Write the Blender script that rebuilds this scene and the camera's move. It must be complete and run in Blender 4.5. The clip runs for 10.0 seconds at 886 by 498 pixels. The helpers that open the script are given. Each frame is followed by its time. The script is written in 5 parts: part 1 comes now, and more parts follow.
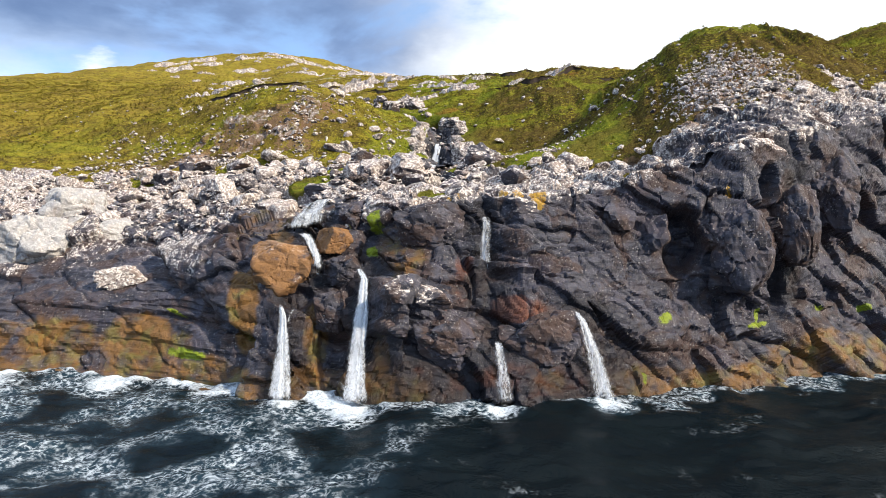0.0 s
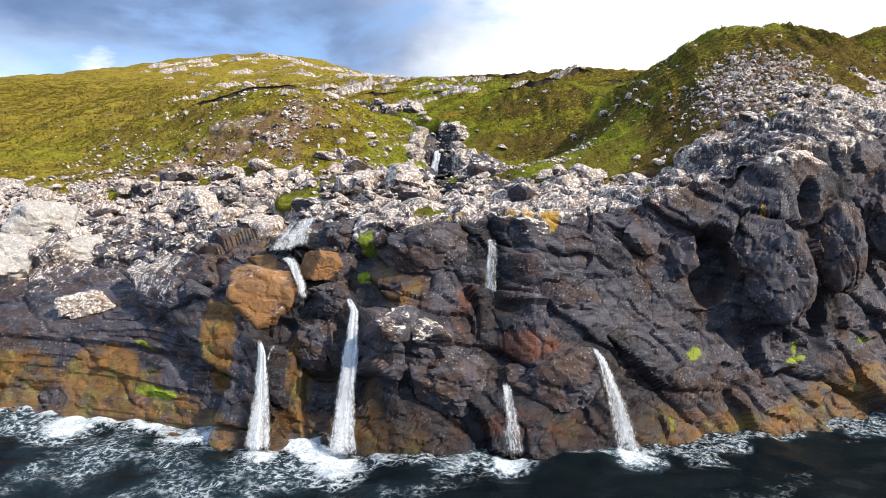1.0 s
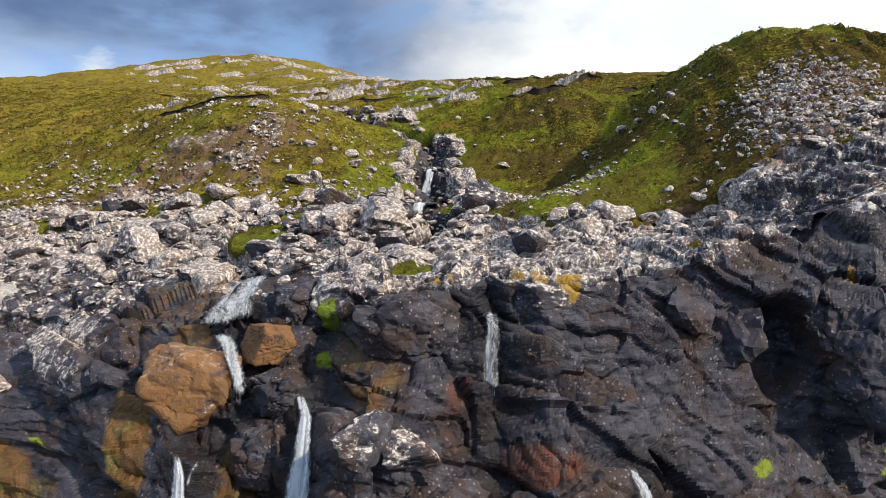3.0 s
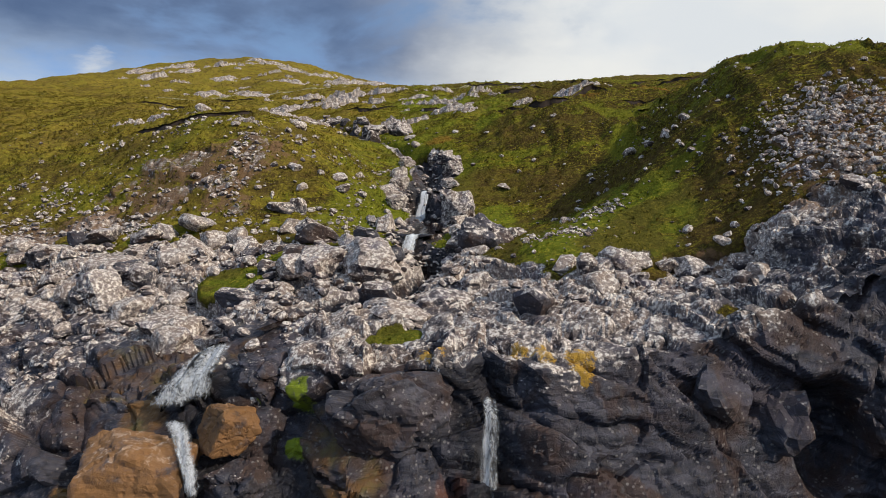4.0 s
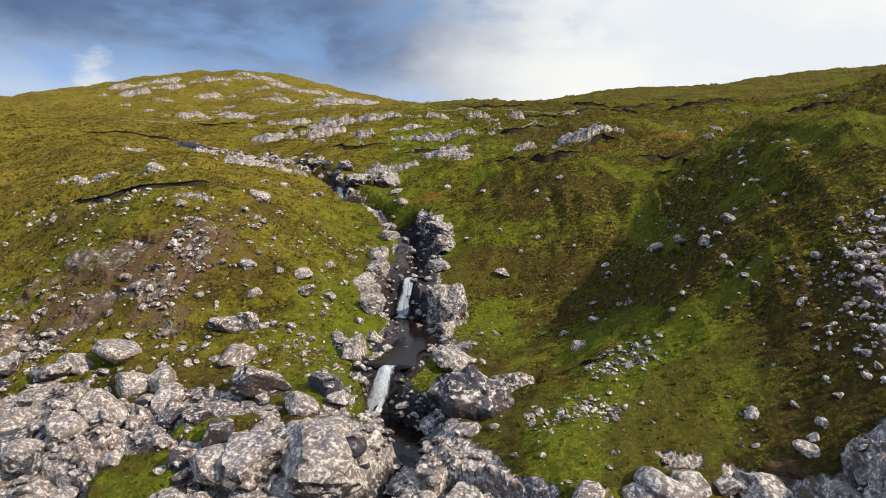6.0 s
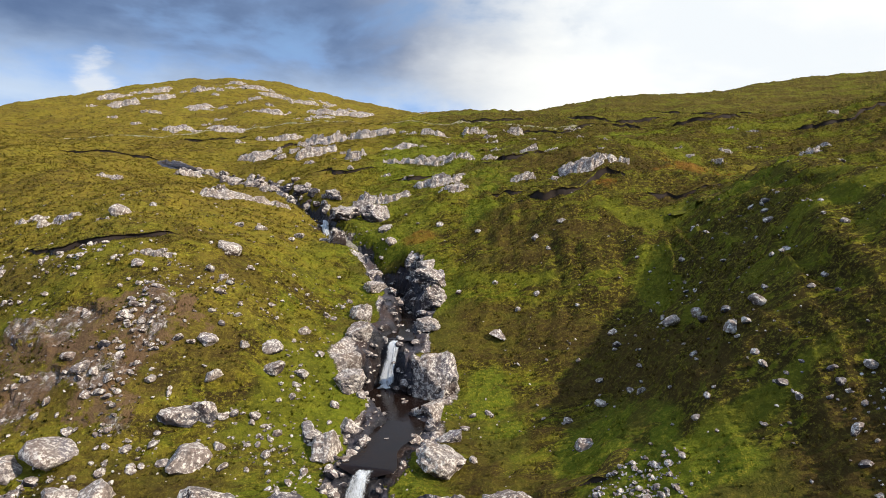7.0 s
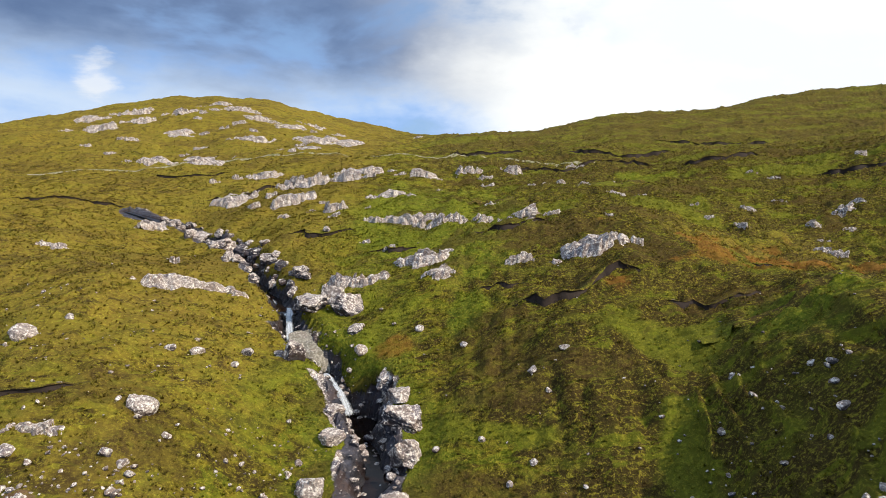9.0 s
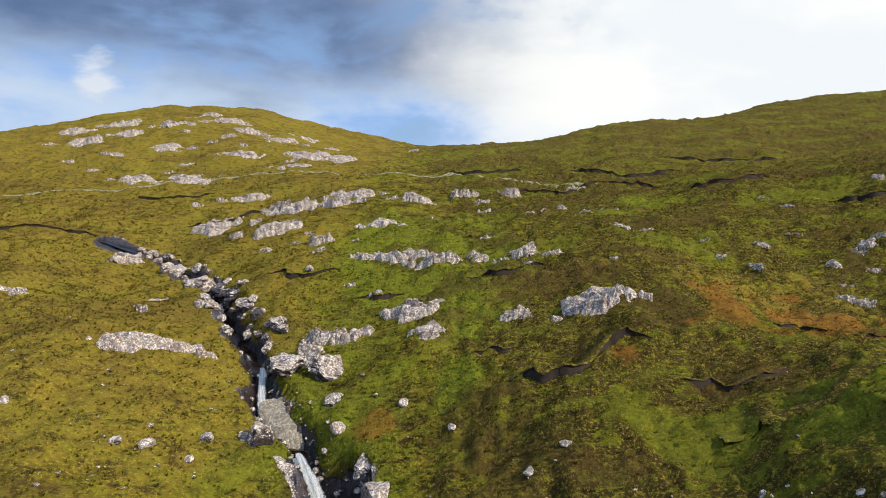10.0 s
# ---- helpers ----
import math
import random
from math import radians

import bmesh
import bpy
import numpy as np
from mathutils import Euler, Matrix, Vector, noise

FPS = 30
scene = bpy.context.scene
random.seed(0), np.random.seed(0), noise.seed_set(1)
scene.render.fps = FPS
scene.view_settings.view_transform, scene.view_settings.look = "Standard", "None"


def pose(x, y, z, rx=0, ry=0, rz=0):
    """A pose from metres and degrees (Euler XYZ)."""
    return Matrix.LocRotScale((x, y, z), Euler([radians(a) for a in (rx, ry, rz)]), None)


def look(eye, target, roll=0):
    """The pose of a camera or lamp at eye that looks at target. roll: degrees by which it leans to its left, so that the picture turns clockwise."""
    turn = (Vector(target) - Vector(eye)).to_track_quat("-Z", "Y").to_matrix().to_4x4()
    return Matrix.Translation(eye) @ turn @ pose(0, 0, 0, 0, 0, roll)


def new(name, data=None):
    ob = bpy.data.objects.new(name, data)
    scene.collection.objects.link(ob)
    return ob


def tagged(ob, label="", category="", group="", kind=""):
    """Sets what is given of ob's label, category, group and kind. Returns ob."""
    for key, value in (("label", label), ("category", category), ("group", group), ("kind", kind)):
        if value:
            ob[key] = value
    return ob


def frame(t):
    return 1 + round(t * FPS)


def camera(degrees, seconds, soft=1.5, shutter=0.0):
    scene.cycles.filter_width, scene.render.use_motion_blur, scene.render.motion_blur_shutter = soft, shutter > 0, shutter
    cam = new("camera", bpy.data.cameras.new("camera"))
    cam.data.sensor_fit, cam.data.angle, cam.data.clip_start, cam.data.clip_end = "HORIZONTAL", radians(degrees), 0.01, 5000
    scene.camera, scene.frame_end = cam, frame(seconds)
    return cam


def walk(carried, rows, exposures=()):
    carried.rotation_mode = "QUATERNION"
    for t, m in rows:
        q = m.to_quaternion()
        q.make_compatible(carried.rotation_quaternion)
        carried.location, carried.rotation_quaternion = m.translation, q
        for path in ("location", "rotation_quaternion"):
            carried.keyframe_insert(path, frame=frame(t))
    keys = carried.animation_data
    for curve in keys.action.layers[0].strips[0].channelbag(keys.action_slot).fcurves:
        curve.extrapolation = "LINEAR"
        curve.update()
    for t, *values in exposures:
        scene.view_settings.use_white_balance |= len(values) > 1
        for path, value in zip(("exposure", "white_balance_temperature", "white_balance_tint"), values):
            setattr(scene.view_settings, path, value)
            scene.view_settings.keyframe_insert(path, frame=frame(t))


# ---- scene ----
cam = camera(73.0, 10.0, soft=0.9)
METRES, EYE, TILT, LEAN, TURN = 48.0, 12.2, -5.0, 0.0, 0.0
ROWS = [
    (0.0, 0.0, 0.0, 0.0, 0.0, -0.0, -0.0),
    (0.5, -0.0013, 0.0281, 0.0162, -0.02, 0.01, 0.0),
    (1.0, -0.0008, 0.0577, 0.0322, -0.03, 0.03, 0.02),
    (1.5, 0.0015, 0.0875, 0.0483, -0.04, 0.02, 0.03),
    (2.0, 0.0049, 0.1168, 0.0641, -0.06, 0.05, 0.03),
    (2.5, 0.0091, 0.1451, 0.0811, -0.05, 0.05, 0.02),
    (4.0, 0.0216, 0.2258, 0.1621, -0.12, -0.04, 0.08),
    (4.5, 0.0249, 0.252, 0.1983, -0.14, -0.08, 0.1),
    (5.0, 0.0296, 0.2842, 0.2436, -0.15, -0.12, 0.11),
    (5.5, 0.0363, 0.3168, 0.2895, -0.14, -0.11, 0.09),
    (7.0, 0.0623, 0.4165, 0.4304, -0.18, -0.07, 0.16),
    (7.5, 0.0713, 0.45, 0.4798, -0.12, -0.09, 0.16),
    (8.0, 0.0804, 0.4818, 0.5283, -0.1, -0.08, 0.16),
    (8.5, 0.0911, 0.5166, 0.5815, -0.08, -0.1, 0.16),
    (9.0, 0.1024, 0.5527, 0.6352, -0.09, -0.06, 0.15),
    (9.5, 0.1135, 0.5899, 0.6906, -0.06, -0.13, 0.2),
    (10.0, 0.1261, 0.629, 0.7461, -0.07, -0.15, 0.2),
]
walk(cam, [(t, pose(0, 0, EYE, TILT, LEAN, TURN) @ pose(METRES * x, 1.582 * METRES * y, METRES * z, 90 + pitch, roll, yaw)) for t, x, y, z, yaw, pitch, roll in ROWS],
     exposures=((0.0, 0.50), (1.2, 0.46), (2.5, 0.26), (4.0, -0.43), (5.0, -0.46), (5.5, -0.36), (7.0, -0.10), (8.5, 0.04), (10.0, -0.14)))

# ---- light ----
SUN_TO = Vector((0.72, -0.44, 0.60)).normalized()
SUN_EL = math.asin(SUN_TO.z)
SUN_AZ = math.atan2(SUN_TO.x, SUN_TO.y)

sun_data = bpy.data.lights.new("sun", "SUN")
sun_data.energy, sun_data.angle, sun_data.color = 4.6, radians(0.6), (1.0, 0.90, 0.76)
sun = new("sun", sun_data)
sun.matrix_world = look((80, -30, 120), Vector((80, -30, 120)) - SUN_TO)


# ---- node helpers ----
class Nodes:
    """Short names for building a node tree."""

    def __init__(self, tree):
        self.tree = tree
        tree.nodes.clear()

    def add(self, kind, **settings):
        n = self.tree.nodes.new(kind)
        for key, value in settings.items():
            if key == "operation":
                n.operation = value
            elif key == "blend_type":
                n.blend_type = value
            elif key == "data_type":
                n.data_type = value
            elif key == "attribute_name":
                n.attribute_name = value
            elif key == "sky_type":
                n.sky_type = value
            elif key == "feature":
                n.feature = value
        return n

    def link(self, a, b):
        self.tree.links.new(a, b)

    def put(self, socket, value):
        if isinstance(value, bpy.types.NodeSocket):
            self.link(value, socket)
        elif isinstance(value, (tuple, list)) and len(value) == 3 and socket.type == "RGBA":
            socket.default_value = (*value, 1.0)
        else:
            socket.default_value = value

    def math(self, op, a, b=0.0, c=0.0, clamp=False):
        n = self.add("ShaderNodeMath", operation=op)
        n.use_clamp = clamp
        self.put(n.inputs[0], a)
        self.put(n.inputs[1], b)
        self.put(n.inputs[2], c)
        return n.outputs[0]

    def mix(self, f, a, b, blend="MIX"):
        n = self.add("ShaderNodeMix", data_type="RGBA", blend_type=blend)
        n.clamp_factor = True
        self.put(n.inputs[0], f)
        self.put(n.inputs[6], a)
        self.put(n.inputs[7], b)
        return n.outputs[2]

    def noise(self, at, scale, detail=4.0, rough=0.55, warp=0.0, stretch=None):
        if stretch:
            m = self.add("ShaderNodeMapping")
            self.put(m.inputs["Vector"], at)
            m.inputs["Scale"].default_value = stretch
            at = m.outputs[0]
        n = self.add("ShaderNodeTexNoise")
        self.put(n.inputs["Vector"], at)
        for key, value in (("Scale", scale), ("Detail", detail), ("Roughness", rough), ("Distortion", warp)):
            n.inputs[key].default_value = value
        return n.outputs["Fac"]

    def cell(self, at, scale, feature="F1", out="Distance"):
        n = self.add("ShaderNodeTexVoronoi", feature=feature)
        self.put(n.inputs["Vector"], at)
        n.inputs["Scale"].default_value = scale
        return n.outputs[out]

    def step(self, value, low, high):
        n = self.add("ShaderNodeMapRange")
        n.interpolation_type = "SMOOTHSTEP"
        self.put(n.inputs["Value"], value)
        n.inputs["From Min"].default_value, n.inputs["From Max"].default_value = low, high
        return n.outputs["Result"]

    def attr(self, name):
        return self.add("ShaderNodeAttribute", attribute_name=name).outputs["Fac"]

    def bump(self, height, strength=0.5, distance=0.05, normal=None):
        n = self.add("ShaderNodeBump")
        n.inputs["Strength"].default_value, n.inputs["Distance"].default_value = strength, distance
        self.put(n.inputs["Height"], height)
        if normal:
            self.put(n.inputs["Normal"], normal)
        return n.outputs[0]

    def surface(self, colour, roughness, normal=None, **more):
        n = self.add("ShaderNodeBsdfPrincipled")
        self.put(n.inputs["Base Color"], colour)
        self.put(n.inputs["Roughness"], roughness)
        if normal:
            self.put(n.inputs["Normal"], normal)
        for key, value in more.items():
            self.put(n.inputs[key.replace("_", " ")], value)
        return n.outputs[0]

    def finish(self, shader, kind="ShaderNodeOutputMaterial"):
        out = self.add(kind)
        self.link(shader, out.inputs["Surface"])


def material(name):
    m = bpy.data.materials.new(name)
    m.use_nodes = True
    return m, Nodes(m.node_tree)


# sky: blue with broken cloud, heavy and grey-blue inland to one side, thin and white towards the sun
world = bpy.data.worlds.new("sky")
scene.world = world
world.use_nodes = True
N = Nodes(world.node_tree)
to = N.add("ShaderNodeTexCoord").outputs["Generated"]
split = N.add("ShaderNodeSeparateXYZ")
N.link(to, split.inputs[0])
dx, dy, dz = split.outputs
sky = N.add("ShaderNodeTexSky", sky_type="NISHITA")
sky.sun_disc = False
sky.sun_elevation, sky.sun_rotation = SUN_EL, SUN_AZ
blue = N.add("ShaderNodeBackground")
N.link(sky.outputs[0], blue.inputs["Color"])
blue.inputs["Strength"].default_value = 0.12
stretched = N.add("ShaderNodeMapping")
N.link(to, stretched.inputs["Vector"])
stretched.inputs["Scale"].default_value = (1.0, 1.0, 2.3)
stretched.inputs["Location"].default_value = (0.35, 0.0, 0.2)
deck = stretched.outputs[0]
big = N.noise(deck, 3.2, 6.0, 0.52, 0.25)
fine = N.noise(deck, 8.5, 7.0, 0.58, 0.2)
body = N.math("ADD", N.math("MULTIPLY", big, 0.82), N.math("MULTIPLY", fine, 0.18))
# the heavy bank lies low inland and thins out towards the sun
low = N.math("SUBTRACT", dz, N.math("MULTIPLY_ADD", dx, -0.06, 0.262))
low = N.math("MULTIPLY", N.math("ABSOLUTE", N.math("ADD", low, N.math("MULTIPLY_ADD", big, 0.24, -0.12))), 1.0)
heavy = N.step(low, 0.145, 0.03)
# unseen sky behind the view is dulled so that it fills shadows less
ahead = N.math("MULTIPLY", N.math("SUBTRACT", dy, 0.8), 0.55)
ahead = N.math("MINIMUM", ahead, 0.0)
bright = N.step(N.math("ADD", N.math("ADD", N.math("MULTIPLY_ADD", body, 0.5, -0.25), dx), N.math("ADD", ahead, N.math("MULTIPLY_ADD", dz, 0.30, -0.06))), -0.16, 0.26)
tone = N.mix(N.step(body, 0.36, 0.60), (0.27, 0.50, 0.95), (0.64, 0.78, 0.98))
tone = N.mix(N.math("MULTIPLY", heavy, N.step(body, 0.30, 0.50)), tone, N.mix(fine, (0.066, 0.118, 0.255), (0.23, 0.34, 0.56)))
gap = N.add("ShaderNodeVectorMath", operation="DISTANCE")
N.link(to, gap.inputs[0])
gap.inputs[1].default_value = (-0.485, 0.86, 0.165)
puff = N.step(N.math("ADD", gap.outputs["Value"], N.math("MULTIPLY_ADD", fine, 0.16, -0.08)), 0.030, 0.0)
tone = N.mix(N.math("MULTIPLY", puff, 0.75), tone, (0.92, 0.95, 0.98))
tone = N.mix(bright, tone, N.mix(N.step(body, 0.38, 0.58), (0.98, 1.03, 1.07), (1.12, 1.13, 1.10)))
cloud = N.add("ShaderNodeBackground")
N.link(tone, cloud.inputs["Color"])
cloud.inputs["Strength"].default_value = 1.0
cover = N.math("MAXIMUM", N.math("MAXIMUM", N.step(body, 0.30, 0.46), 0.6), bright)
both = N.add("ShaderNodeMixShader")
N.link(cover, both.inputs[0])
N.link(blue.outputs[0], both.inputs[1])
N.link(cloud.outputs[0], both.inputs[2])
N.finish(both.outputs[0], "ShaderNodeOutputWorld")


# ---- materials ----
def rock_colour(N, at, pale, seed=0.0):
    """Banded dark gneiss under crusts of white lichen; pale is 0 for bare wet rock and 1 for weathered tops, lowered
    too for painted shade.
    """
    grain = N.noise(at, 8.0, 7.0, 0.75)
    mottle = N.noise(at, 1.5, 8.0, 0.72, 0.3)
    bed = N.noise(at, 1.3, 5.0, 0.65, 0.6, (0.5, 0.5, 2.2))
    base = N.mix(N.step(bed, 0.3, 0.7), (0.008, 0.009, 0.015), (0.090, 0.086, 0.104))
    base = N.mix(N.math("MULTIPLY", N.step(N.noise(at, 0.55, 4.0), 0.50, 0.66), 0.5), base, (0.085, 0.062, 0.060))
    base = N.mix(N.math("MULTIPLY", N.step(N.noise(at, 0.36, 5.0, 0.62, 0.5), 0.48, 0.58), 0.7), base, N.mix(grain, (0.022, 0.012, 0.009), (0.105, 0.056, 0.036)))
    base = N.mix(N.math("MULTIPLY", N.step(N.noise(at, 0.27, 4.0, 0.6, 0.8), 0.46, 0.37), 0.6), base, (0.078, 0.070, 0.088))
    run = N.noise(at, 1.1, 6.0, 0.7, 0.4, (1.6, 1.6, 0.45))
    bare = N.math("SUBTRACT", 1.0, pale, clamp=True)
    base = N.mix(N.math("MULTIPLY", N.step(run, 0.58, 0.70), N.math("MULTIPLY", bare, 0.5)), base, (0.150, 0.145, 0.150))
    base = N.mix(N.math("MULTIPLY", N.step(run, 0.44, 0.34), N.math("MULTIPLY", bare, 0.7)), base, (0.010, 0.010, 0.014))
    base = N.mix(N.math("MULTIPLY", N.step(grain, 0.60, 0.66), 0.55), base, (0.27, 0.255, 0.235))
    worn = N.mix(N.step(grain, 0.35, 0.65), (0.175, 0.140, 0.126), (0.43, 0.355, 0.305))
    worn = N.mix(N.math("MULTIPLY", N.step(N.noise(at, 0.6, 4.0), 0.46, 0.60), 0.65), worn, (0.235, 0.165, 0.130))
    worn = N.mix(N.math("MULTIPLY", N.step(N.noise(at, 0.45, 4.0, 0.6, 0.4), 0.54, 0.64), 0.6), worn, (0.155, 0.135, 0.165))
    f = N.step(N.math("ADD", N.math("MULTIPLY", mottle, 0.9), N.math("MULTIPLY_ADD", pale, 0.8, -0.72)), 0.08, 0.28)
    c = N.mix(f, base, worn)
    fleck = N.noise(at, 4.6, 7.0, 0.74, 0.3)
    crust = N.math("ADD", N.math("MULTIPLY", fleck, 0.76), N.math("MULTIPLY", mottle, 0.24))
    c = N.mix(N.math("MULTIPLY", N.step(crust, 0.470, 0.430), N.math("MULTIPLY_ADD", pale, -0.30, 0.62, clamp=True)), c, (0.058, 0.046, 0.042))
    c = N.mix(N.math("MULTIPLY", N.math("MULTIPLY", N.step(crust, 0.520, 0.545), N.step(f, 0.05, 0.5)), 0.9), c, (0.76, 0.69, 0.61))
    spots = N.math("MULTIPLY", N.step(N.cell(at, 4.2), 0.27, 0.20), N.step(N.noise(at, 1.1, 4.0, 0.6), 0.46, 0.54))
    c = N.mix(N.math("MULTIPLY", spots, N.math("MULTIPLY_ADD", f, 0.6, 0.2)), c, (0.79, 0.73, 0.66))
    return c, grain, mottle


def grass_colour(N, at, lush, heath, dry, rust=None):
    """Moor grass: olive and straw, brown heather, bright wet green."""
    g1 = N.noise(at, 0.13, 5.0, 0.62)
    g2 = N.noise(at, 0.85, 6.0, 0.70, 0.3)
    g3 = N.noise(at, 4.2, 5.0, 0.78)
    g0 = N.noise(at, 0.32, 6.0, 0.66, 0.8, (0.8, 1.5, 1.5))
    c = N.mix(N.step(g2, 0.30, 0.70), (0.060, 0.056, 0.008), (0.225, 0.190, 0.022))
    c = N.mix(N.math("MULTIPLY", N.step(g0, 0.52, 0.62), 0.75), c, N.mix(g2, (0.060, 0.086, 0.009), (0.185, 0.220, 0.022)))
    c = N.mix(N.math("MULTIPLY", N.step(g0, 0.45, 0.36), 0.75), c, N.mix(g2, (0.035, 0.026, 0.010), (0.15, 0.10, 0.028)))
    c = N.mix(N.math("MULTIPLY", N.step(g1, 0.46, 0.62), 0.6), c, (0.155, 0.125, 0.030))
    c = N.mix(N.math("MULTIPLY", dry, 0.75), c, N.mix(g2, (0.100, 0.070, 0.014), (0.245, 0.168, 0.034)))
    patchy = N.math("ADD", N.math("MULTIPLY", g2, 0.45), N.math("MULTIPLY", g0, 0.55))
    c = N.mix(N.math("MULTIPLY", N.step(N.math("SUBTRACT", N.math("MULTIPLY_ADD", heath, 0.34, 0.44), patchy), 0.02, 0.13), 0.92), c, N.mix(g3, (0.022, 0.018, 0.008), (0.085, 0.060, 0.022)))
    c = N.mix(N.math("MULTIPLY", N.step(N.math("ADD", N.math("MULTIPLY", g2, 0.6), N.math("MULTIPLY_ADD", lush, 0.8, -0.5)), 0.05, 0.45), 0.9), c, N.mix(g2, (0.060, 0.088, 0.010), (0.19, 0.225, 0.024)))
    g4 = N.noise(at, 1.9, 5.0, 0.72, 0.6, (0.7, 1.7, 1.7))
    g5 = N.noise(at, 0.42, 7.0, 0.68, 1.2, (0.6, 1.8, 1.8))
    c = N.mix(N.math("MULTIPLY", N.step(g5, 0.43, 0.37), N.math("MULTIPLY_ADD", dry, -0.3, 0.62)), c, N.mix(g3, (0.028, 0.020, 0.009), (0.115, 0.072, 0.024)))
    c = N.mix(N.math("MULTIPLY", N.step(g5, 0.555, 0.61), N.math("MULTIPLY_ADD", dry, -0.35, 0.5)), c, N.mix(g2, (0.085, 0.125, 0.008), (0.26, 0.29, 0.022)))
    c = N.mix(N.math("MULTIPLY", N.step(g4, 0.44, 0.35), N.math("MULTIPLY_ADD", dry, -0.35, 0.5)), c, N.mix(0.75, c, (0.030, 0.020, 0.009)))
    c = N.mix(N.math("MULTIPLY", N.step(g4, 0.53, 0.63), 0.6), c, N.mix(g3, (0.14, 0.15, 0.012), (0.33, 0.30, 0.035)))
    # shadow gaps between tussocks, painted as near-black in the hollows
    c = N.mix(N.math("MULTIPLY", N.step(g3, 0.45, 0.36), N.math("MULTIPLY_ADD", dry, -0.45, 0.6)), c, N.mix(0.62, c, (0.014, 0.012, 0.004)))
    c = N.mix(N.math("MULTIPLY", N.step(g3, 0.53, 0.62), 0.6), c, (0.36, 0.31, 0.040))
    g6 = N.noise(at, 0.075, 4.0, 0.6, 0.6, (0.8, 1.4, 1.4))
    c = N.mix(N.math("MULTIPLY", N.step(g6, 0.53, 0.60), N.math("MULTIPLY_ADD", dry, -0.40, 0.52)), c, N.mix(g2, (0.080, 0.102, 0.010), (0.25, 0.275, 0.026)))
    c = N.mix(N.math("MULTIPLY", N.step(g6, 0.47, 0.40), N.math("MULTIPLY_ADD", dry, -0.25, 0.60)), c, N.mix(g3, (0.036, 0.026, 0.011), (0.135, 0.088, 0.030)))
    c = N.mix(1.0, c, (1.09, 1.05, 0.98), "MULTIPLY")
    if rust is not None:
        c = N.mix(N.math("MULTIPLY", N.step(N.math("ADD", N.math("MULTIPLY", g2, 0.7), N.math("MULTIPLY_ADD", rust, 0.7, -0.7)), 0.05, 0.40), 0.8), c, N.mix(g3, (0.13, 0.055, 0.012), (0.36, 0.165, 0.035)))
    return c, g2, g3


LAND, N = material("land")
at = N.add("ShaderNodeTexCoord").outputs["Object"]
rock_a, pale_a, algae_a, lush_a, heath_shade_a, dry_a, rust_a = (N.attr(a) for a in ("rock", "pale", "algae", "lush", "heath", "dry", "rust"))
moss_a, yellow_a, wet_a, soil_a = (N.attr(a) for a in ("moss", "yellow", "wet", "soil"))
rc, grain, mottle = rock_colour(N, at, pale_a)
alg = N.noise(at, 0.7, 5.0, 0.6, 0.4)
alg_f = N.step(N.math("ADD", alg, N.math("MULTIPLY_ADD", algae_a, 0.75, -0.75)), 0.24, 0.60)
ochre = N.mix(N.noise(at, 2.2, 5.0, 0.65), (0.050, 0.026, 0.008), (0.32, 0.152, 0.030))
ochre = N.mix(N.math("MULTIPLY", N.step(N.noise(at, 0.8, 5.0), 0.47, 0.60), 0.75), ochre, (0.19, 0.155, 0.035))
rc = N.mix(N.math("MULTIPLY", alg_f, 0.82), rc, ochre)
rc = N.mix(N.math("MULTIPLY", N.step(N.math("ADD", alg, N.math("MULTIPLY_ADD", rust_a, 0.8, -0.8)), 0.30, 0.55), 0.8), rc, N.mix(grain, (0.10, 0.030, 0.018), (0.22, 0.085, 0.045)))
rc = N.mix(N.math("MULTIPLY", N.step(N.math("ADD", N.noise(at, 2.6, 6.0, 0.75, 0.4), N.math("MULTIPLY_ADD", yellow_a, 0.6, -0.6)), 0.40, 0.50), 0.85), rc, N.mix(grain, (0.32, 0.19, 0.02), (0.62, 0.34, 0.03)))
rc = N.mix(N.step(N.math("ADD", N.noise(at, 2.4, 5.0, 0.7), N.math("MULTIPLY_ADD", moss_a, 0.8, -0.8)), 0.30, 0.48), rc, N.mix(grain, (0.12, 0.17, 0.01), (0.33, 0.38, 0.03)))
rc = N.mix(N.math("MULTIPLY", wet_a, 0.75), rc, N.mix(0.85, rc, (0.004, 0.004, 0.005)))
gc, g2, g3 = grass_colour(N, at, lush_a, heath_shade_a, dry_a, rust_a)
edge = N.step(N.math("ADD", rock_a, N.math("MULTIPLY_ADD", N.noise(at, 1.7, 6.0, 0.75), 0.9, -0.45)), 0.40, 0.58)
colour = N.mix(edge, gc, rc)
bare_soil = N.step(N.math("ADD", N.noise(at, 0.8, 6.0, 0.7), N.math("MULTIPLY_ADD", soil_a, 0.5, -0.5)), 0.36, 0.50)
colour = N.mix(N.math("MULTIPLY", bare_soil, 0.85), colour, N.mix(grain, (0.065, 0.036, 0.020), (0.30, 0.180, 0.105)))
h_rock = N.math("ADD", N.math("MULTIPLY", mottle, 0.6), N.math("MULTIPLY", grain, 0.40))
h_rock = N.math("ADD", h_rock, N.math("MULTIPLY", N.step(N.math("ABSOLUTE", N.math("SUBTRACT", N.noise(at, 0.7, 3.0, 0.5, 1.2, (1.0, 1.0, 1.6)), 0.5)), 0.0, 0.022), 0.14))
h_grass = N.math("MULTIPLY", N.math("ADD", N.math("MULTIPLY", g2, 2.6), N.math("MULTIPLY", g3, 1.7)), N.math("MULTIPLY_ADD", dry_a, -0.6, 1.0))
